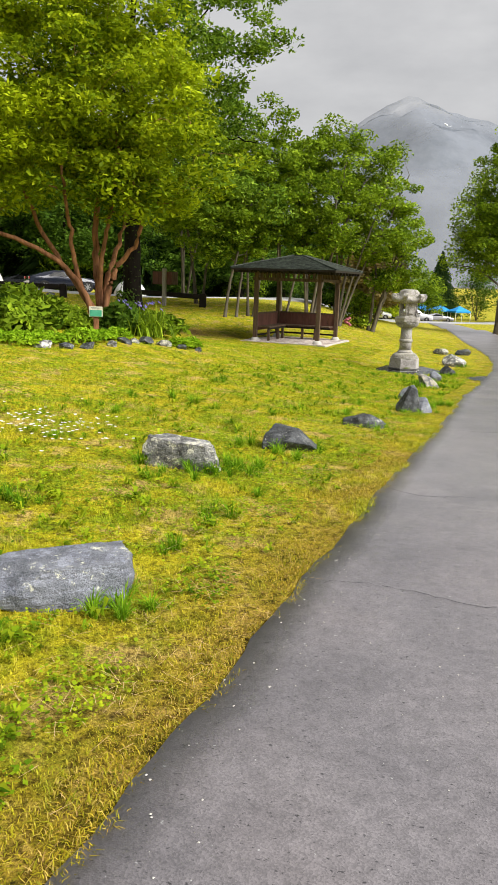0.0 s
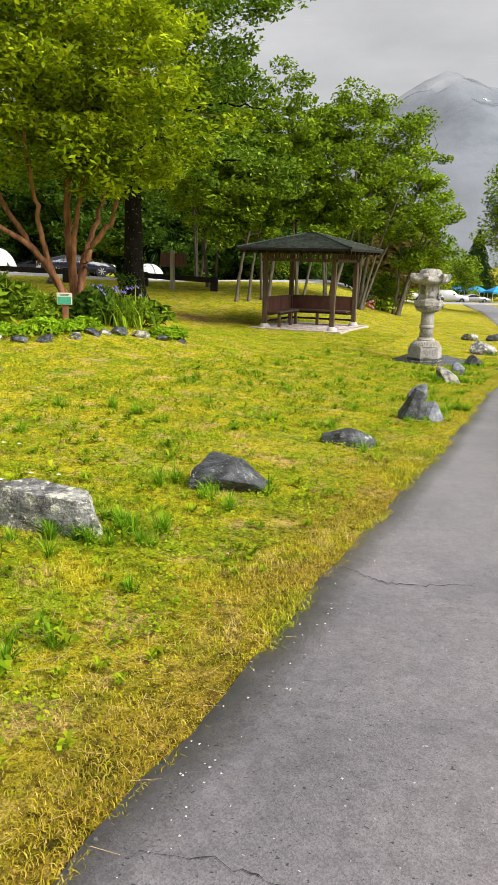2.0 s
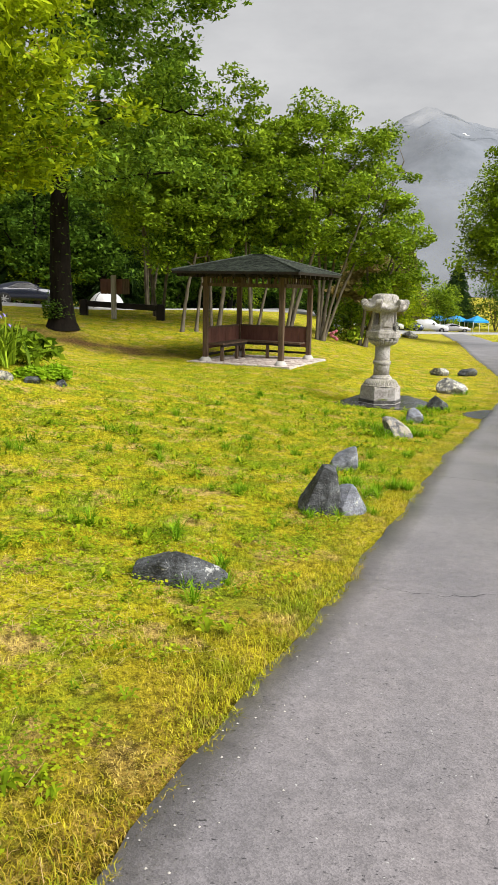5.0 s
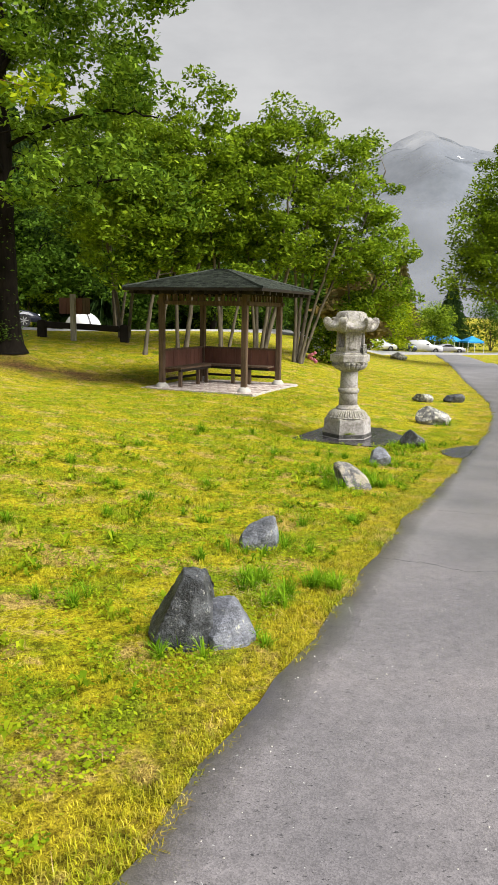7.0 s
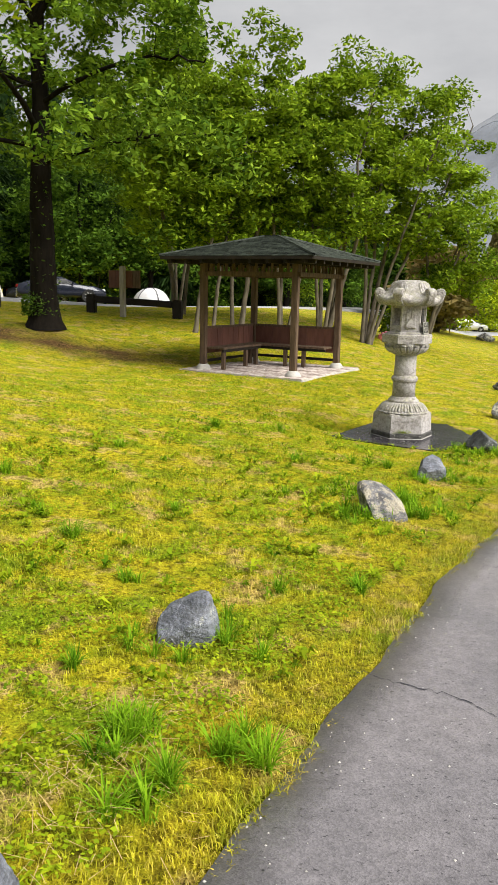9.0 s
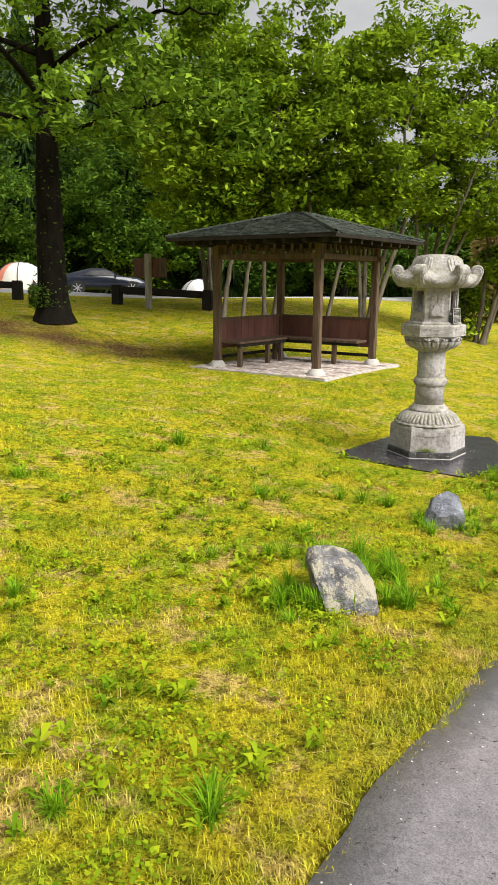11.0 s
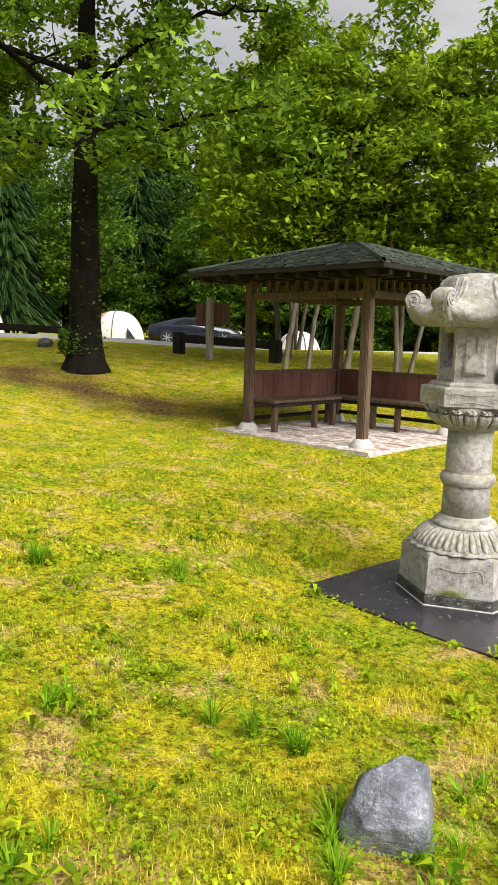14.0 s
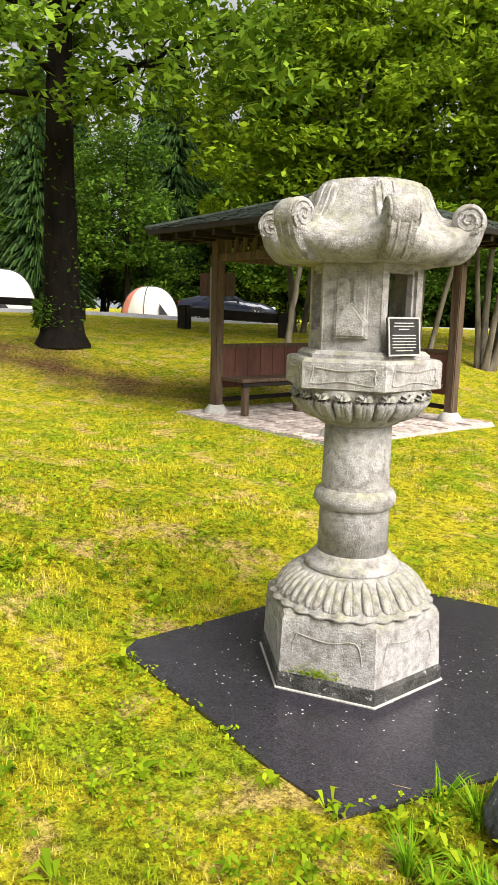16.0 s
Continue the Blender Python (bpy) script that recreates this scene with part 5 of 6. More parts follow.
def build_sign():
    x, y = -3.2, 15.25
    g = tagged(root("garden_sign", x, y, gz(x, y), 4), "small green and cream garden sign on a red-brown post", "sign")
    boxed("post", (-0.055, -0.03, -0.2, 0.055, 0.03, 0.33), BARK_RED, g, 0.01, "red-brown wooden post")
    plate = boxed("plate", (-0.135, -0.05, 0.3, 0.135, -0.03, 0.51), simple("cream_plate", [(0.3, (0.62, 0.6, 0.48)), (0.7, (0.75, 0.73, 0.6))], 10, 0.5, 40, 0.1), g, 0.004)
    boxed("green_field", (-0.12, -0.056, 0.312, 0.12, -0.049, 0.44), simple("sign_green", [(0.3, (0.05, 0.32, 0.2)), (0.7, (0.1, 0.42, 0.28))], 12, 0.5, 40, 0.1), plate, 0.0, "green printed field")
    ink = simple("sign_ink", [(0.3, (0.05, 0.07, 0.06)), (0.7, (0.09, 0.11, 0.1))], 20, 0.6, 40, 0.0)
    for k, half in enumerate((0.09, 0.07)):
        boxed("text_line", (-half, -0.055, 0.485 - 0.022 * k - 0.004, half, -0.049, 0.485 - 0.022 * k + 0.004), ink, plate, 0.0)


build_sign()


# ---- flower bed ----
def mound_plant(name, x, y, r, h, leaf, n, material, seed, label, upright=0.0, cat="plant"):
    """A cushion of small leaves on short stalks."""
    rng = np.random.default_rng(seed)
    g = tagged(root(name, x, y, gz(x, y)), label, cat)
    a, q = rng.uniform(0, 2 * math.pi, n), rng.uniform(0, 1, n) ** 0.5
    z = h * np.sqrt(np.clip(1 - q ** 2, 0, 1)) * rng.uniform(0.45, 1.05, n)
    lump = 1 + 0.25 * np.sin(a * 3 + seed) + 0.12 * np.sin(a * 7)
    c = np.stack([r * q * np.cos(a) * lump, r * q * np.sin(a) * lump, z + 0.02], -1)
    v, f = leaf_quads(rng, c, leaf, droop=-upright)
    mesh_object("leaves", v, f, material, g)
    k = min(40, n)
    st = [tube_arrays([(c[i, 0] * 0.4, c[i, 1] * 0.4, -0.03), (c[i, 0] * 0.8, c[i, 1] * 0.8, c[i, 2] * 0.6), tuple(c[i])], [0.006, 0.005, 0.003], 4) for i in range(k)]
    v, f = join_arrays(st)
    mesh_object("stems", v, f, LEAF_DARK, g)
    return g


for i, (x, y, r, h) in enumerate([(-4.05, 12.95, 0.42, 0.2), (-3.75, 13.25, 0.4, 0.2), (-3.15, 13.75, 0.4, 0.24), (-2.65, 14.45, 0.24, 0.2), (-2.9, 14.2, 0.25, 0.16), (-1.5, 15.35, 0.25, 0.16), (-1.3, 15.75, 0.26, 0.2), (-4.7, 12.8, 0.45, 0.24)]):
    mound_plant("cushion_plant", x, y, r, h, 0.055, 900, LEAF_BRIGHT, 300 + i, "low cushion of bright lime-green foliage in the bed")
for i, (x, y, r, h) in enumerate([(-4.4, 14.2, 0.6, 0.6), (-5.2, 14.4, 0.7, 0.7), (-4.9, 15.6, 0.8, 0.8), (-5.9, 15.2, 0.8, 0.75), (-4.2, 15.6, 0.5, 0.55), (-2.75, 15.9, 0.5, 0.6), (-3.7, 15.2, 0.4, 0.4), (-5.7, 13.6, 0.7, 0.6), (-2.2, 16.5, 0.6, 0.5)]):
    mound_plant("fern_clump", x, y, r, h, 0.13, 1100, LEAF_DARK if i % 2 else LEAF_GROVE, 320 + i, "tall clump of green ferns and perennials in the bed", 0.6)


def strap_plant(name, x, y, n, length, width, material, seed, label, cat="plant", lean=0.9, r=0.22):
    """A tuft of long arching blades."""
    rng = np.random.default_rng(seed)
    g = tagged(root(name, x, y, gz(x, y) - 0.01), label, cat)
    v, f = arching(rng, np.zeros((n, 3)) + np.c_[rng.normal(size=(n, 2)) * r * 0.4, np.zeros(n)], length, width, lean)
    mesh_object("foliage", v, f, material, g)
    return g


def arching(rng, feet, length, width, lean, way=None):
    """Blades of three bent segments, as quads with a narrow tip."""
    n = len(feet)
    a = rng.uniform(0, 2 * math.pi, n) if way is None else way
    d = np.stack([np.cos(a), np.sin(a), np.zeros(n)], -1)
    s = np.stack([-np.sin(a), np.cos(a), np.zeros(n)], -1)
    ln = (length * rng.uniform(0.5, 1.15, n))[:, None]
    k = (lean * rng.uniform(0.15, 1.0, n))[:, None]
    up = np.array([[0, 0, 1.0]])
    w = (width * rng.uniform(0.7, 1.2, n))[:, None]
    rows = []
    for t, ww in ((0.0, 0.8), (0.4, 1.0), (0.75, 0.7), (1.0, 0.12)):
        p = feet + d * ln * k * t ** 1.8 * 0.75 + up * ln * (t - 0.42 * k * t ** 2.4)
        rows += [p - s * w * ww / 2, p + s * w * ww / 2]
    v = np.stack(rows, 1).reshape(-1, 3)
    b = np.arange(n)[:, None] * 8
    f = np.concatenate([b + np.array([[0, 1, 3, 2]]), b + np.array([[2, 3, 5, 4]]), b + np.array([[4, 5, 7, 6]])])
    return v, f


iris = strap_plant("iris_clump", -2.32, 15.85, 240, 0.75, 0.03, LEAF_GROVE, 340, "clump of irises with strap leaves and violet flowers", "flowers", lean=1.35, r=0.6)
VIOLET = simple("violet_petals", [(0.3, (0.13, 0.10, 0.34)), (0.7, (0.27, 0.22, 0.52))], 30, 0.6, 40, 0.1)
for k in range(26):
    rr = random.Random(k)
    bm = bmesh.new()
    cx, cy, cz = rr.gauss(-0.12, 0.22), rr.gauss(0, 0.2), rr.uniform(0.56, 0.74)
    for j in range(6):
        a = j * math.pi / 3
        p = [Vector((0, 0, 0)), Vector((0.028 * math.cos(a - 0.5), 0.028 * math.sin(a - 0.5), 0.014)), Vector((0.055 * math.cos(a), 0.055 * math.sin(a), -0.02 if j % 2 else 0.045)), Vector((0.028 * math.cos(a + 0.5), 0.028 * math.sin(a + 0.5), 0.014))]
        bm.faces.new([bm.verts.new(q + Vector((cx, cy, cz))) for q in p])
    part("flower", bm, VIOLET, iris, "violet iris flower")

for i, (x, y, q) in enumerate([(-3.62, 12.85, 0.2), (-3.25, 13.05, 0.16), (-2.95, 13.35, 0.18), (-2.62, 13.75, 0.15), (-2.42, 14.2, 0.17), (-2.1, 14.6, 0.2), (-1.78, 14.85, 0.18), (-1.45, 15.1, 0.15), (-1.12, 15.42, 0.14), (-2.3, 14.45, 0.12)]):
    o = rock(x, y, q, q * 0.75, q * 0.55, i * 37, ROCK_LICHEN if i % 3 == 0 else ROCK_DARK, 40 + i, "grey edging stone of the flower bed", sink=0.38, boxy=0.5, sharp=True)
    o["group"] = "edging stones of the flower bed"
    o.name = "edging_stone"
bm = bmesh.new()
for j in range(7):
    a = j * 0.9
    bmesh.ops.create_icosphere(bm, subdivisions=1, radius=0.07, matrix=Matrix.Translation((0.12 * math.cos(a), 0.1 * math.sin(a), 0.12 + 0.05 * j)))
pink = tagged(part("pink_flowers", bm, simple("pink_bloom", [(0.3, (0.35, 0.08, 0.12)), (0.7, (0.55, 0.2, 0.25))], 20, 0.6)), "small spray of pink flowers beside the lawn shrub", "flowers")
pink.matrix_basis = pose(4.15, 33.0, gz(4.15, 33.0) - 0.02)


# ---- tents and canopies ----
def dome_tent(x, y, w, h, rz, main, side, label):
    g = tagged(root("dome_tent", x, y, gz(x, y), rz), label, "tent")
    n, m = 28, 9
    for i0, i1, name, material in ((0, 7, "side_panel", side), (7, 28, "canopy", main)):
        bm = bmesh.new()
        grid = []
        for i in range(i0, i1 + 1):
            a = 2 * math.pi * i / n + 2.5
            col = []
            for j in range(m + 1):
                e = (math.pi / 2) * j / m
                s = 1 - 0.05 * math.cos(a * 4) ** 2 * math.sin(2 * e)
                col.append(bm.verts.new((w / 2 * math.cos(e) ** 0.8 * math.cos(a) * s, w / 2.3 * math.cos(e) ** 0.8 * math.sin(a) * s, h * math.sin(e) ** 1.0)))
            grid.append(col)
        for c0, c1 in zip(grid, grid[1:]):
            for j in range(m):
                bm.faces.new((c0[j], c1[j], c1[j + 1], c0[j + 1]))
        part(name, bm, material, g, "", True)
    bm = bmesh.new()
    pts = [(0.28 * w, -w / 2.3 * 0.97, 0.02), (0.45 * w, -w / 2.3 * 0.55, 0.02), (0.27 * w, -w / 2.3 * 0.86, 0.5 * h)]
    bm.faces.new([bm.verts.new(p) for p in pts])
    r = bmesh.ops.solidify(bm, geom=bm.faces[:], thickness=0.03)
    part("door_flap", bm, TENT_DARK, g, "dark open door")
    for a in (0.4, 1.6):
        line = [(w / 2 * 1.01 * math.cos(e) ** 0.8 * math.cos(a) * (1 if q else -1), w / 2.3 * 1.01 * math.cos(e) ** 0.8 * math.sin(a) * (1 if q else -1), h * 1.01 * math.sin(e)) for q, e in [(1, k / 10 * math.pi / 2) for k in range(10)] + [(0, math.pi / 2 - k / 10 * math.pi / 2) for k in range(11)]]
        v, f = tube_arrays(line, [0.02] * len(line), 5)
        mesh_object("pole", v, f, TENT_DARK, g, smooth=True)
    return g


TENT_WHITE = simple("cream_tent_cloth", [(0.3, (0.44, 0.42, 0.39)), (0.7, (0.55, 0.53, 0.5))], 1.5, 0.8, 12, 0.15)
TENT_CORAL = simple("coral_tent_cloth", [(0.3, (0.5, 0.16, 0.11)), (0.7, (0.62, 0.24, 0.17))], 1.5, 0.8, 12, 0.15)
TENT_GREY = simple("grey_tent_cloth", [(0.3, (0.4, 0.4, 0.42)), (0.7, (0.55, 0.55, 0.57))], 1.5, 0.8, 12, 0.15)
TENT_YELLOW = simple("yellow_tent_cloth", [(0.3, (0.6, 0.36, 0.04)), (0.7, (0.72, 0.48, 0.08))], 1.5, 0.8, 12, 0.15)
TENT_DARK = simple("dark_tent_mesh", [(0.3, (0.03, 0.03, 0.035)), (0.7, (0.07, 0.07, 0.075))], 4, 0.8, 12, 0.1)
dome_tent(-17.15, 47.4, 2.9, 1.65, 20, TENT_WHITE, TENT_CORAL, "cream and coral dome tent beyond the road")
dome_tent(-24.0, 44.2, 3.8, 2.2, 0, TENT_WHITE, TENT_CORAL, "large cream dome tent beyond the road")
dome_tent(-8.3, 50.6, 2.4, 1.4, 40, TENT_GREY, TENT_GREY, "small pale grey tent among the trees")
dome_tent(-5.6, 52.0, 1.1, 0.6, 10, TENT_YELLOW, TENT_YELLOW, "small yellow tent at the edge of the woods")

CANOPY_BLUE = simple("blue_canopy_cloth", [(0.3, (0.01, 0.20, 0.55)), (0.7, (0.03, 0.32, 0.72))], 2, 0.7, 12, 0.1)
FRAME_WHITE = simple("white_frame", [(0.3, (0.6, 0.6, 0.6)), (0.7, (0.75, 0.75, 0.75))], 5, 0.5, 12, 0.05)


def canopy(x, y, s):
    g = tagged(root("canopy_tent", x, y, gz(x, y), 15), "blue pop-up canopy with a white frame in the far car park", "canopy", "blue canopies")
    bm = bmesh.new()
    lo = [bm.verts.new((a * s / 2, b * s / 2, 1.75)) for a, b in ((-1, -1), (1, -1), (1, 1), (-1, 1))]
    va = [bm.verts.new((a * s / 2, b * s / 2, 1.5)) for a, b in ((-1, -1), (1, -1), (1, 1), (-1, 1))]
    top = bm.verts.new((0, 0, 2.55))
    for i in range(4):
        j = (i + 1) % 4
        bm.faces.new((lo[i], lo[j], top))
        bm.faces.new((va[i], va[j], lo[j], lo[i]))
    part("canopy", bm, CANOPY_BLUE, g)
    for a, b in ((-1, -1), (1, -1), (1, 1), (-1, 1)):
        boxed("leg", (a * s / 2 - 0.03, b * s / 2 - 0.03, 0, a * s / 2 + 0.03, b * s / 2 + 0.03, 1.6), FRAME_WHITE, g, 0.0)


for x, y in ((27.6, 124), (30.2, 122), (32.8, 120)):
    canopy(x, y, 2.6)


# ---- cars ----
def paint(name, c, rough=0.25):
    m = simple(name, [(0.3, tuple(v * 0.85 for v in c)), (0.7, c)], 3, rough, 60, 0.02, 0.3)
    m.node_tree.nodes["Principled BSDF"].inputs["Coat Weight"].default_value = 0.6
    return m


GLASS_DARK = simple("dark_car_glass", [(0.3, (0.015, 0.017, 0.02)), (0.7, (0.03, 0.033, 0.038))], 3, 0.08, 30, 0.0)
TYRE = simple("black_tyre", [(0.3, (0.012, 0.012, 0.012)), (0.7, (0.03, 0.03, 0.03))], 12, 0.85, 60, 0.3)
RIM = simple("alloy_rim", [(0.3, (0.35, 0.35, 0.36)), (0.7, (0.55, 0.55, 0.56))], 12, 0.3, 60, 0.05, 0.8)
RED_LAMP = simple("red_lamp", [(0.3, (0.35, 0.01, 0.01)), (0.7, (0.5, 0.03, 0.02))], 12, 0.2, 60, 0.0)
CLEAR_LAMP = simple("clear_lamp", [(0.3, (0.6, 0.6, 0.6)), (0.7, (0.8, 0.8, 0.8))], 12, 0.15, 60, 0.0)


def car(x, y, rz, length, width, profile, glass, wheel, axles, body_paint, label, lift=0.0):
    """profile: the side line (x from -0.5 to 0.5 of the length, z, half-width factor) from tail to nose over the top."""
    g = tagged(root("car", x, y, gz(x, y) + lift, rz), label, "car")
    bm = bmesh.new()
    rings = []
    for px, z, f in profile:
        hw = width / 2 * f
        rings.append([bm.verts.new((px * length, s * hw * q, zz)) for s, q, zz in ((-1, 0.94, 0.26), (-1, 1.0, min(0.55, z)), (-1, 1.0 if z < 0.95 else 0.99, min(z, 0.86)), (-1, 0.9 if z < 1.0 else 0.74, z - 0.03), (0, 0, z), (1, 0.9 if z < 1.0 else 0.74, z - 0.03), (1, 1.0 if z < 0.95 else 0.99, min(z, 0.86)), (1, 1.0, min(0.55, z)), (1, 0.94, 0.26))])
    for a, b in zip(rings, rings[1:]):
        for i in range(len(a) - 1):
            bm.faces.new((a[i], b[i], b[i + 1], a[i + 1]))
        bm.faces.new((a[-1], b[-1], b[0], a[0]))
    bm.faces.new(rings[0])
    bm.faces.new(rings[-1][::-1])
    part("body", bm, body_paint, g, "", True)
    for s in (-1, 1):
        bm = bmesh.new()
        vs = [bm.verts.new((px * length, s * (width / 2 * (1.0 - 0.26 * (z - 0.86) / 0.55) + 0.012), z)) for px, z in glass]
        bm.faces.new(vs if s < 0 else vs[::-1])
        bmesh.ops.solidify(bm, geom=bm.faces[:], thickness=0.01)
        part("side_window", bm, GLASS_DARK, g, "dark side glass")
        for ax in axles:
            w = root("wheel", ax * length, s * (width / 2 - 0.1), wheel, 0)
            w.parent = g
            m = pose(0, 0, 0, 90, 0, 0)
            bm = bmesh.new()
            lathe(bm, [(wheel * 0.66, -0.1), (wheel * 0.94, -0.11), (wheel, -0.07), (wheel, 0.07), (wheel * 0.94, 0.11), (wheel * 0.66, 0.1)], 28)
            bmesh.ops.transform(bm, matrix=m, verts=bm.verts)
            part("tyre", bm, TYRE, w)
            bm = bmesh.new()
            for k in range(7):
                a = 2 * math.pi * k / 7
                box(bm, 0.0, -0.02, -0.115, wheel * 0.64, 0.02, 0.115, m=m @ pose(0, 0, 0, 0, 0, math.degrees(a)))
            part("rim", bm, RIM, w)
        boxed("tail_lamp", (-0.497 * length, s * width * 0.34 - 0.13, 0.72, -0.47 * length, s * width * 0.34 + 0.13, 0.86), RED_LAMP, g, 0.01, "red tail lamp")
        boxed("headlamp", (0.445 * length, s * width * 0.36 - 0.14, 0.58, 0.485 * length, s * width * 0.36 + 0.14, 0.68), CLEAR_LAMP, g, 0.01, "clear headlamp")
        boxed("mirror", (0.1 * length, s * (width / 2 + 0.06) - 0.07, 0.9, 0.1 * length + 0.1, s * (width / 2 + 0.06) + 0.07, 1.02), body_paint, g, 0.02)
    return g


SUV = [(-0.5, 0.6, 0.86), (-0.49, 0.98, 0.92), (-0.46, 1.3, 0.95), (-0.4, 1.62, 0.97), (-0.2, 1.7, 1.0), (0.02, 1.67, 1.0), (0.1, 1.5, 1.0), (0.2, 1.12, 1.0), (0.36, 1.02, 0.98), (0.46, 0.9, 0.9), (0.5, 0.6, 0.8)]
SUV_GLASS = [(-0.42, 1.05), (0.14, 1.05), (0.04, 1.5), (-0.38, 1.5)]
COUPE = [(-0.5, 0.55, 0.84), (-0.485, 0.9, 0.92), (-0.42, 0.98, 0.97), (-0.3, 1.12, 1.0), (-0.14, 1.27, 1.0), (0.0, 1.27, 1.0), (0.1, 1.1, 1.0), (0.18, 0.93, 1.0), (0.34, 0.84, 0.98), (0.46, 0.66, 0.9), (0.5, 0.5, 0.78)]
COUPE_GLASS = [(-0.26, 0.92), (0.13, 0.92), (0.03, 1.16), (-0.14, 1.18)]
STEEL_BLUE = paint("steel_blue_paint", (0.06, 0.08, 0.12))
NAVY = paint("navy_paint", (0.014, 0.017, 0.03))
BLACK_CAR = paint("black_paint", (0.02, 0.022, 0.03))
WHITE_CAR = paint("white_paint", (0.68, 0.68, 0.7))
car(18.6, 101, 4, 4.6, 1.82, SUV, SUV_GLASS, 0.35, (-0.31, 0.31), STEEL_BLUE, "steel-blue estate car in the far car park")
car(-11.5, 45.4, 28, 4.3, 1.85, COUPE, COUPE_GLASS, 0.34, (-0.30, 0.29), NAVY, "dark navy sports coupe on the park road", 0.1)
car(-16.3, 54.5, 15, 4.5, 1.8, COUPE, COUPE_GLASS, 0.33, (-0.30, 0.29), BLACK_CAR, "black car parked under the trees")
car(15.6, 98, 10, 4.6, 1.8, SUV, SUV_GLASS, 0.33, (-0.31, 0.31), WHITE_CAR, "white car parked in the far car park")
car(22.5, 104, -8, 4.6, 1.8, SUV, SUV_GLASS, 0.33, (-0.31, 0.31), WHITE_CAR, "white car parked near the blue canopies")
car(27.5, 112, 5, 4.5, 1.8, COUPE, COUPE_GLASS, 0.33, (-0.30, 0.29), paint("silver_paint", (0.4, 0.4, 0.42)), "silver car parked near the blue canopies")


# ---- cracks in the footpath ----
def crack(points, width, seed):
    rng = random.Random(seed)
    c = curve_points(points, 46)
    vs, fs = [], []
    for i, (x, y) in enumerate(c):
        y += rng.uniform(-0.02, 0.02)
        w = 0.6 * width * rng.uniform(0.25, 1.0) * (0.3 + 0.7 * math.sin(math.pi * i / 45))
        z = gz(x, y) + 0.0155
        vs += [(x, y - w, z), (x, y + w, z)]
        if i:
            k = 2 * i
            fs.append((k - 2, k, k + 1, k - 1))
    ob = mesh_object("crack", vs, fs, PAD, bpy.data.objects["footpath"])
    return ob


crack([(1.02, 5.66), (1.16, 5.58), (1.22, 5.50), (1.30, 5.44), (1.5, 5.43), (1.75, 5.47)], 0.010, 1)
crack([(0.4, 3.56), (0.66, 3.55), (0.86, 3.47), (1.17, 3.33), (1.7, 3.3), (2.4, 3.1)], 0.005, 2)
crack([(3.4, 12.25), (3.57, 12.16), (3.83, 12.07), (4.02, 11.92), (4.6, 11.9)], 0.007, 3)
crack([(4.2, 13.9), (4.45, 13.88), (4.72, 13.8), (5.4, 13.9)], 0.006, 4)
crack([(2.5, 8.9), (2.9, 8.8), (3.5, 8.9), (4.2, 8.7)], 0.005, 5)


# ---- grass ----
def lawn_mask(x, y):
    keep = outside(x, y) > -0.06 + 0.05 * np.sin(y * 9) * np.sin(y * 23)
    c, s = math.cos(radians(21.7)), math.sin(radians(21.7))
    gx, gy = (x - 1.54) * c - (y - 25.6) * s, (x - 1.54) * s + (y - 25.6) * c
    rim = 1.45 + 0.06 * np.sin(x * 13 + 2 * np.sin(y * 9)) + 0.05 * np.sin(y * 21 + x * 5)
    keep &= ~((np.abs(gx) < rim) & (np.abs(gy) < rim))
    j1, j2 = 0.05 * np.sin(x * 31 + y * 17), 0.05 * np.sin(y * 29 - x * 23)
    x, y = x + j1, y + j2
    pad = ((x - 3.03) * 0.61 + (y - 19.14) * 1.35 > 0) & ((x - 4.38) * -0.82 + (y - 18.53) * 0.70 > 0) & (y < 20.55) & ((x - 5.08) * 1.2 + (y - 19.35) * 0.33 < 0) & ((x - 3.03) * 1.46 - (y - 19.14) * 0.72 > 0)
    spur = (y > 17.7) & (y < 19.05) & (outside(x, y) < 0.38 * np.clip(np.sin(np.clip((y - 17.65) / 1.45, 0, 1) * math.pi), 0, 1) ** 0.7)
    return keep & ~pad & ~spur


def dryness(x, y):
    u = outside(x, y)
    n1 = np.sin(x * 2.1 + 1.3 * np.sin(y * 1.7)) * np.sin(y * 1.9 + 1.1 * np.sin(x * 2.3))
    edge = np.clip(1.0 - (u - 0.1) / 0.8, 0, 1) * (0.55 + 0.45 * np.sin(y * 2.7 + np.sin(y * 1.1) + 2.0 * np.sin(u * 5 + y))) * np.interp(y, [7, 10], [1.0, 0.4])
    return np.clip(np.maximum(edge, 0.5 * np.clip(n1 - 0.35, 0, 1)), 0, 1)


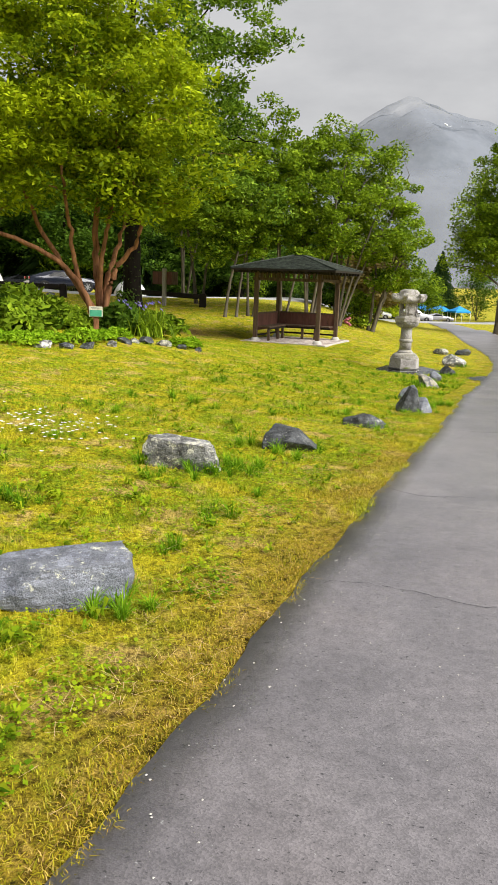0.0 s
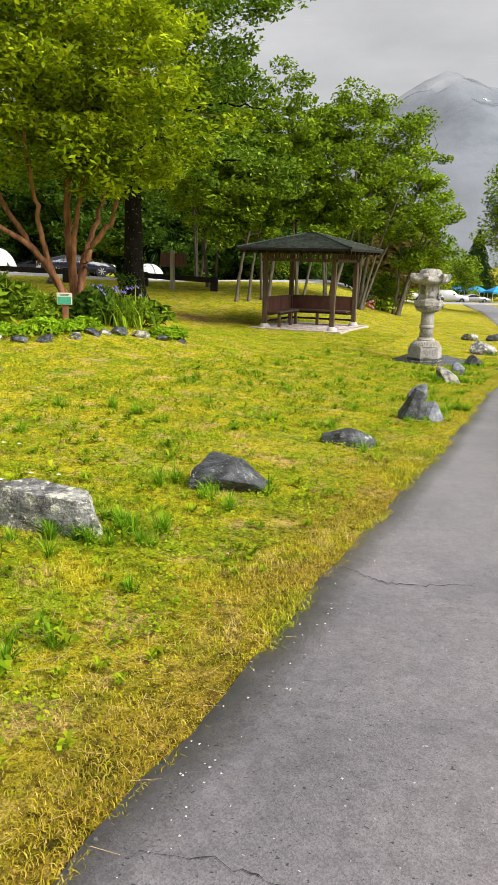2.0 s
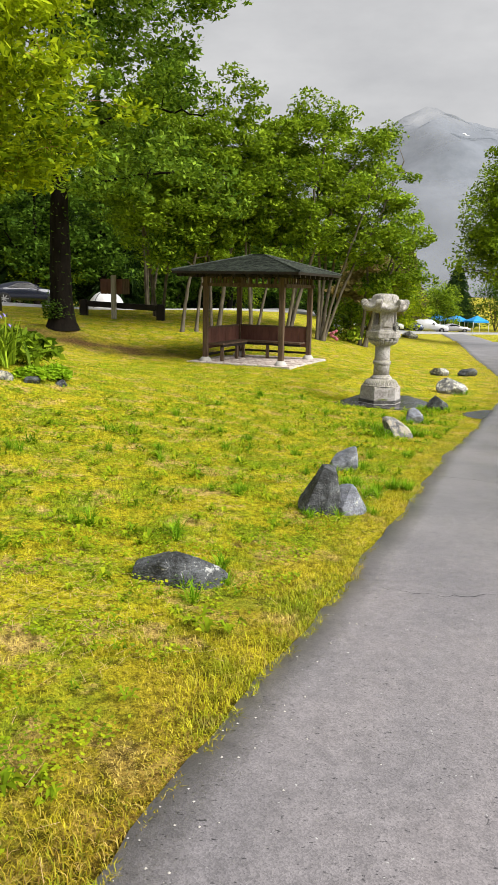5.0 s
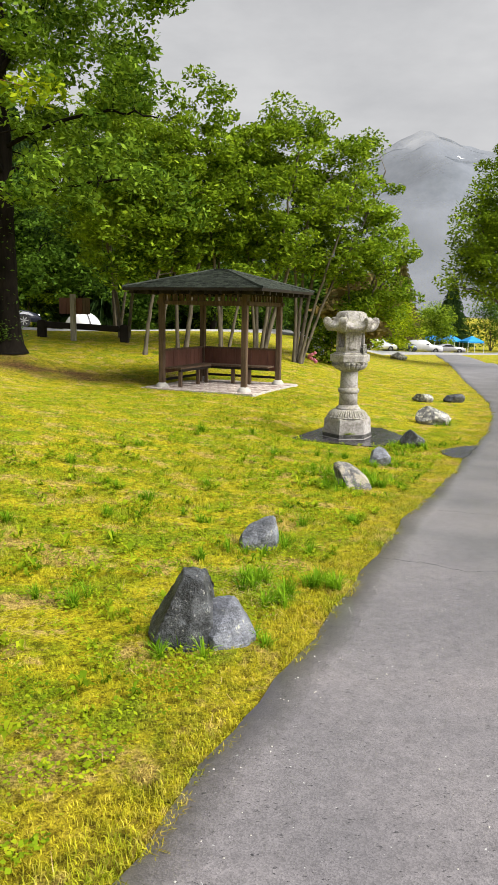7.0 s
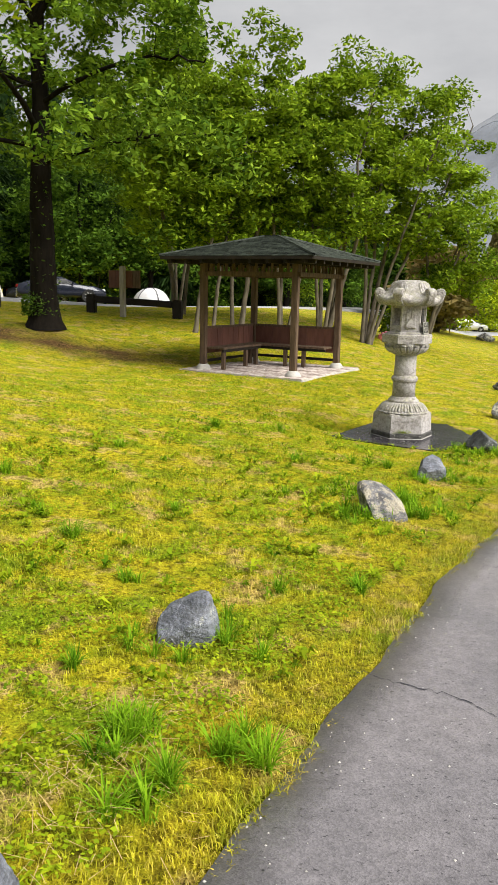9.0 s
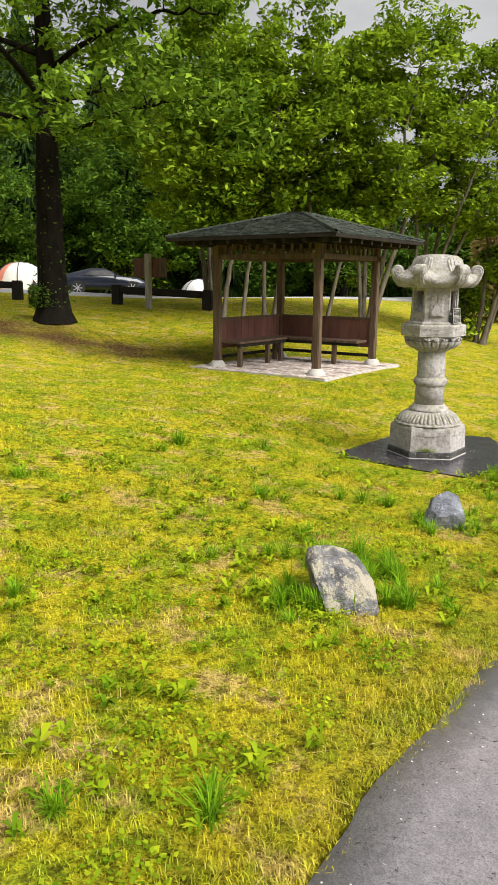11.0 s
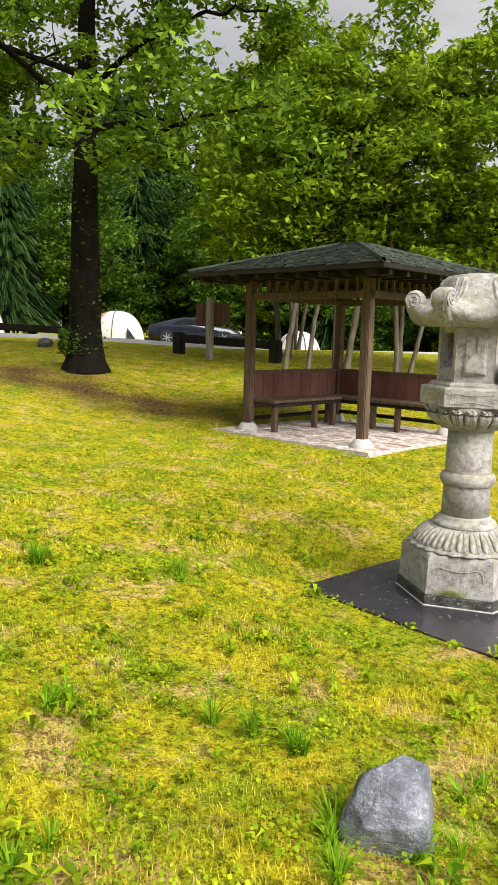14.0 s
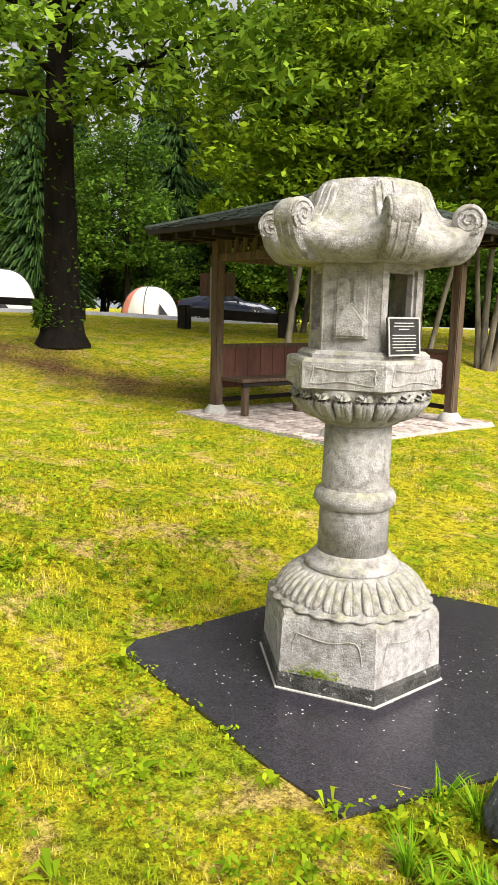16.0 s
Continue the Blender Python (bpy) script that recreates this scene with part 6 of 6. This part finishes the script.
def grass(name, n, area, length, width, seed, label, near):
    rng = np.random.default_rng(seed)
    x, y = area(rng, n)
    ok = lawn_mask(x, y)
    x, y = x[ok], y[ok]
    n = len(x)
    feet = np.stack([x, y, ground_z(x, y) - 0.005], -1)
    patch = 0.75 + 0.35 * np.sin(x * 3.3 + np.sin(y * 2.9)) * np.sin(y * 3.7 + np.sin(x * 4.1))
    a = rng.uniform(0, 2 * math.pi, n)
    d = np.stack([np.cos(a), np.sin(a), np.zeros(n)], -1)
    s = np.stack([-np.sin(a), np.cos(a), np.zeros(n)], -1)
    dry = dryness(x, y) * rng.uniform(0.5, 1.2, n)
    ln = (length * rng.uniform(0.45, 1.2, n) * patch * (1 - 0.35 * np.clip(dry, 0, 1)))[:, None]
    lean = np.minimum(rng.uniform(0.2, 1.5, n) * (1 + 0.6 * dry), 2.2)[:, None]
    w = (width * rng.uniform(0.6, 1.2, n))[:, None]
    up = np.array([[0, 0, 1.0]])
    mid, tip = feet + d * ln * lean * 0.22 + up * ln * 0.55, feet + d * ln * lean * 0.75 + up * ln * (1.0 - 0.3 * lean)
    if near:
        v = np.stack([feet - s * w / 2, feet + s * w / 2, mid + s * w * 0.42, mid - s * w * 0.42, tip], 1)
        b = np.arange(n)[:, None] * 5
        f = np.concatenate([b + np.array([[0, 1, 2]]), b + np.array([[0, 2, 3]]), b + np.array([[3, 2, 4]])])
        k = 5
    else:
        v = np.stack([feet - s * w / 2, feet + s * w / 2, tip], 1)
        f = np.arange(3 * n).reshape(n, 3)
        k = 3
    ob = mesh_object(name, v.reshape(-1, 3), f, BLADES, attrs={"dry": np.repeat(np.clip(dry, 0, 1), k), "bare": np.repeat(np.clip(bared(x, y) * rng.uniform(0.6, 1.4, n), 0, 1), k)})
    tagged(ob, label, "grass", kind="stuff")


def beside(u0, u1, y0, y1):
    def area(rng, n):
        y = rng.uniform(y0, y1, n)
        u = u0 + (u1 - u0) * rng.uniform(0, 1, n) ** 1.25
        return edge_x(y) - u / 0.93, y
    return area


def patch_area(x0, x1, y0, y1):
    return lambda rng, n: (rng.uniform(x0, x1, n), rng.uniform(y0, y1, n))


grass("grass", 430000, beside(-0.06, 3.4, 0.6, 21), 0.040, 0.0036, 1, "short yellow-green lawn grass beside the path", True)
grass("grass", 34000, beside(-0.06, 0.2, 0.6, 24), 0.05, 0.0038, 7, "dry straw-coloured grass fringing the path", True)
grass("grass", 210000, beside(3.4, 9.0, 1.5, 25), 0.045, 0.011, 2, "short mown lawn grass", False)
grass("grass", 150000, patch_area(-11, 9, 19, 36), 0.045, 0.016, 3, "mown lawn grass around the gazebo and bank", False)


def clover(n, area, size, seed):
    """Small round leaves close to the soil, in patches."""
    rng = np.random.default_rng(seed)
    x, y = area(rng, n)
    field = np.sin(x * 4.7 + 1.7 * np.sin(y * 3.1)) * np.sin(y * 5.3 + 1.5 * np.sin(x * 3.7)) + 0.5 * np.sin(x * 11 + y * 7) * np.sin(y * 13 - x * 5)
    ok = lawn_mask(x, y) & (field + rng.normal(size=n) * 0.3 > 0.12) & (outside(x, y) > 0.25)
    x, y = x[ok], y[ok]
    n = len(x)
    c = np.stack([x, y, ground_z(x, y) + rng.uniform(0.012, 0.045, n)], -1)
    a = rng.uniform(0, 2 * math.pi, n)
    d = np.stack([np.cos(a), np.sin(a), rng.uniform(-0.5, 0.5, n)], -1)
    s = np.stack([-np.sin(a), np.cos(a), rng.uniform(-0.5, 0.5, n)], -1)
    k = (size * rng.uniform(0.5, 1.3, n))[:, None]
    v = np.stack([c - d * k, c + s * k * 0.8, c + d * k, c - s * k * 0.8], 1).reshape(-1, 3)
    tagged(mesh_object("clover", v, np.arange(4 * n).reshape(n, 4), LEAF_HERB), "patches of clover and small weeds in the lawn", "clover", kind="stuff")


clover(180000, beside(0.2, 3.6, 0.8, 21), 0.0095, 51)
clover(70000, beside(3.6, 8.5, 1.5, 25), 0.017, 52)


def scatter_tufts():
    """Longer green tufts round the rocks and scattered in the lawn."""
    rng = np.random.default_rng(17)
    feet = []
    spots = [(-0.93, 3.1, 0.5, 300), (-0.55, 3.25, 0.2, 160), (-0.5, 5.85, 0.42, 300), (-0.15, 6.0, 0.14, 200), (0.36, 6.9, 0.4, 260), (1.4, 8.8, 0.3, 140), (2.4, 10.5, 0.34, 220), (2.62, 12.35, 0.24, 120), (2.61, 11.52, 0.14, 220), (3.04, 11.5, 0.12, 200), (2.79, 11.22, 0.13, 160), (3.62, 15.55, 0.3, 900), (3.45, 15.0, 0.28, 520), (3.92, 15.3, 0.25, 420), (4.2, 16.65, 0.26, 200), (4.75, 18.6, 0.25, 160), (5.0, 18.5, 0.2, 160), (5.98, 21.7, 0.3, 120), (-1.6, 4.6, 0.3, 120), (-0.2, 4.6, 0.2, 90)]
    for i in range(70):
        y = rng.uniform(1.5, 20)
        spots.append((float(edge_x(y)) - rng.uniform(0.3, 4.0), y, rng.uniform(0.05, 0.13), int(rng.uniform(25, 60))))
    ways, lengths = [], []
    for x, y, r, n in spots:
        # each spot is several stools whose blades fan outwards
        left = int(n * 1.5)
        while left > 0:
            k = int(rng.uniform(22, 60))
            left -= k
            b, q = rng.uniform(0, 2 * math.pi), math.sqrt(rng.uniform(0, 1)) * r
            a = rng.uniform(0, 2 * math.pi, k)
            e = np.abs(rng.normal(size=k)) * 0.018
            feet.append(np.stack([x + q * math.cos(b) + e * np.cos(a), y + q * math.sin(b) + e * np.sin(a)], -1))
            ways.append(a + rng.normal(size=k) * 0.5)
            lengths.append(np.full(k, rng.uniform(0.6, 1.25)))
    p, a, ln = np.concatenate(feet), np.concatenate(ways), np.concatenate(lengths)
    ok = lawn_mask(p[:, 0], p[:, 1])
    p, a, ln = p[ok], a[ok], ln[ok]
    v, f = arching(rng, np.c_[p, ground_z(p[:, 0], p[:, 1]) - 0.01], 0.145 * ln, 0.0062, 1.25, a)
    tagged(mesh_object("grass_tufts", v, f, LEAF_TUFT), "long bright green grass tufts around the rocks", "grass", kind="stuff")


def scatter_weeds():
    """Flat rosettes of broad leaves."""
    rng = np.random.default_rng(23)
    vs = []
    n = 0
    spots = [(rng.uniform(0.25, 4.2), rng.uniform(1.5, 20), rng.choice([0.6, 0.8, 1.0, 1.4])) for _ in range(1700)]
    spots += [(0.95 + rng.normal() * 0.25, 18.3 + rng.normal() * 0.35, 1.05) for _ in range(60)] + [(1.5 + rng.normal() * 0.4, 15.6 + rng.normal() * 0.4, 1.3) for _ in range(26)] + [(1.7 + rng.normal() * 0.25, 3.0 + rng.normal() * 0.2, 1.8) for _ in range(14)]
    for u, y, k in spots:
        x = float(edge_x(y)) - u / 0.93
        if not lawn_mask(np.array([x]), np.array([y]))[0]:
            continue
        z = gz(x, y)
        for j in range(int(rng.integers(8, 14))):
            a = rng.uniform(0, 2 * math.pi)
            ln, w, up = k * rng.uniform(0.025, 0.06), k * rng.uniform(0.006, 0.012), rng.uniform(0.25, 1.0)
            d, s = np.array([math.cos(a), math.sin(a), 0]), np.array([-math.sin(a), math.cos(a), 0])
            o = np.array([x, y, z + 0.015])
            m = o + d * ln * 0.55 + np.array([0, 0, ln * up])
            t = o + d * ln * 1.1 + np.array([0, 0, ln * up * 0.7])
            o = o + d * rng.uniform(-0.02, 0.03) + s * rng.uniform(-0.03, 0.03)
            vs += [o, m + s * w, t, m - s * w]
    vs = np.array(vs)
    tagged(mesh_object("lawn_weeds", vs, np.arange(len(vs)).reshape(-1, 4), LEAF_HERB), "broad-leaved weeds scattered through the lawn", "weeds", kind="stuff")


def scatter_straw():
    rng = np.random.default_rng(29)
    y = rng.uniform(1.2, 19, 500)
    x = edge_x(y) - rng.uniform(0.05, 2.6, 500) ** 1.2
    # beds of dead stalks
    for cy, cu, r, k in [(11.35, 0.75, 0.22, 150), (11.75, 0.6, 0.16, 60), (4.4, 0.55, 0.3, 150), (3.2, 0.35, 0.25, 130), (6.0, 0.5, 0.3, 120), (8.0, 0.9, 0.3, 80), (2.4, 0.3, 0.2, 90)] + [(rng.uniform(2, 19), rng.uniform(0.2, 3.2), 0.18, 45) for _ in range(26)]:
        by = cy + rng.normal(size=k) * r
        x, y = np.r_[x, edge_x(by) - cu - rng.normal(size=k) * r], np.r_[y, by]
    ok = lawn_mask(x, y)
    x, y = x[ok], y[ok]
    n = len(x)
    a = rng.uniform(0, 2 * math.pi, n)
    ln = rng.uniform(0.03, 0.11, n)
    d = np.stack([np.cos(a), np.sin(a), rng.uniform(-0.08, 0.2, n)], -1)
    s = np.stack([-np.sin(a), np.cos(a), np.zeros(n)], -1) * 0.0011
    o = np.stack([x, y, ground_z(x, y) + 0.035], -1)
    e = o + d * ln[:, None]
    v = np.stack([o - s, o + s, e + s * 0.5, e - s * 0.5], 1).reshape(-1, 3)
    tagged(mesh_object("straw_stalks", v, np.arange(4 * n).reshape(n, 4), STRAW), "dry straw stalks lying in the lawn", "straw", kind="stuff")


def scatter_daisies():
    rng = np.random.default_rng(31)
    vs = []
    for _ in range(150):
        x, y = rng.normal(-2.0, 0.55), rng.normal(6.75, 0.4)
        z = gz(x, y) + rng.uniform(0.06, 0.11)
        for j in range(4):
            a, b = j * math.pi / 2, j * math.pi / 2 + math.pi / 4
            r = 0.014
            vs += [(x, y, z), (x + r * math.cos(a), y + r * math.sin(a), z + 0.004), (x + r * 1.3 * math.cos(b), y + r * 1.3 * math.sin(b), z + 0.006), (x + r * math.cos(a + math.pi / 2), y + r * math.sin(a + math.pi / 2), z + 0.004)]
    vs = np.array(vs)
    tagged(mesh_object("daisies", vs, np.arange(len(vs)).reshape(-1, 4), FRAME_WHITE), "patch of small white daisies in the lawn", "flowers", kind="stuff")


STRAW = simple("straw", [(0.3, (0.40, 0.27, 0.11)), (0.7, (0.56, 0.41, 0.2))], 20, 0.8, 40, 0.1)
scatter_tufts()
scatter_weeds()
scatter_straw()
scatter_daisies()


def scatter_grit():
    """Pale grit and leaf litter lying on the asphalt."""
    rng = np.random.default_rng(37)
    n = 700
    y = rng.uniform(0.8, 16, n)
    u = np.where(rng.uniform(0, 1, n) < 0.45, rng.uniform(0.02, 0.25, n), rng.uniform(0.05, 2.5, n))
    x = edge_x(y) + u / 0.93
    r = rng.uniform(0.002, 0.006, n)
    o = np.stack([x, y, ground_z(x, y) + 0.013], -1)
    offs = np.array([[1, 0.2, 0], [-0.2, 1, 0], [-1, -0.3, 0], [0.1, -0.9, 0], [0, 0, 0.8]])
    v = (o[:, None, :] + offs[None] * r[:, None, None]).reshape(-1, 3)
    b = np.arange(n)[:, None] * 5
    f = np.concatenate([b + np.array([[i, (i + 1) % 4, 4]]) for i in range(4)])
    tagged(mesh_object("grit", v, f, CONCRETE), "pale grit scattered on the asphalt path", "grit", kind="stuff")


scatter_grit()


# ---- growth on trunk and stone ----
def sprouts():
    rng = np.random.default_rng(61)
    host = [o for o in bpy.data.objects if o.name == "bank_tree"][0]
    n = 420
    a = rng.normal(-2.2, 0.7, n)
    c = np.stack([np.cos(a) * (0.40 + rng.uniform(0, 0.16, n)), np.sin(a) * (0.40 + rng.uniform(0, 0.16, n)), rng.uniform(0.35, 0.85, n)], -1)
    far = rng.uniform(0, 2 * math.pi, 240)
    c2 = np.stack([np.cos(far) * 0.385, np.sin(far) * 0.385, rng.uniform(0.3, 3.6, 240)], -1)
    v, f = leaf_quads(rng, np.concatenate([c, c2]), 0.06)
    mesh_object("ivy", v, f, LEAF_DARK, host)["label"] = "green ivy shoots on the trunk"
    lantern = bpy.data.objects["stone_lantern"]
    n = 320
    t = rng.normal(0.4, 0.12, n)
    p0, p1 = np.array([0.41 * math.cos(radians(-120)), 0.41 * math.sin(radians(-120))]), np.array([0.41 * math.cos(radians(-60)), 0.41 * math.sin(radians(-60))])
    xy = p0 + (p1 - p0) * np.clip(t, 0.05, 0.95)[:, None] + rng.normal(size=(n, 2)) * 0.006
    v, f = leaf_quads(rng, np.c_[xy, 0.083 + np.abs(rng.normal(size=n)) * 0.018], 0.008)
    moss = mesh_object("moss", v, f, LEAF_HERB, lantern)
    moss["label"], moss["kind"] = "green moss patch on the stone base", "stuff"
    n = 130
    a = rng.uniform(0, 2 * math.pi, n)
    r = 0.44 + np.abs(rng.normal(size=n)) * 0.22
    o = np.stack([LX + r * np.cos(a), LY + r * np.sin(a), np.full(n, LZ + 0.005)], -1)
    k = rng.uniform(0.002, 0.006, n)
    offs = np.array([[1, 0.2, 0], [-0.2, 1, 0], [-1, -0.3, 0], [0.1, -0.9, 0], [0, 0, 0.7]])
    v = (o[:, None, :] + offs[None] * k[:, None, None]).reshape(-1, 3)
    b = np.arange(n)[:, None] * 5
    f = np.concatenate([b + np.array([[i, (i + 1) % 4, 4]]) for i in range(4)])
    tagged(mesh_object("grit", v, f, CONCRETE), "pale stone crumbs on the dark asphalt pad", "grit", kind="stuff")


sprouts()
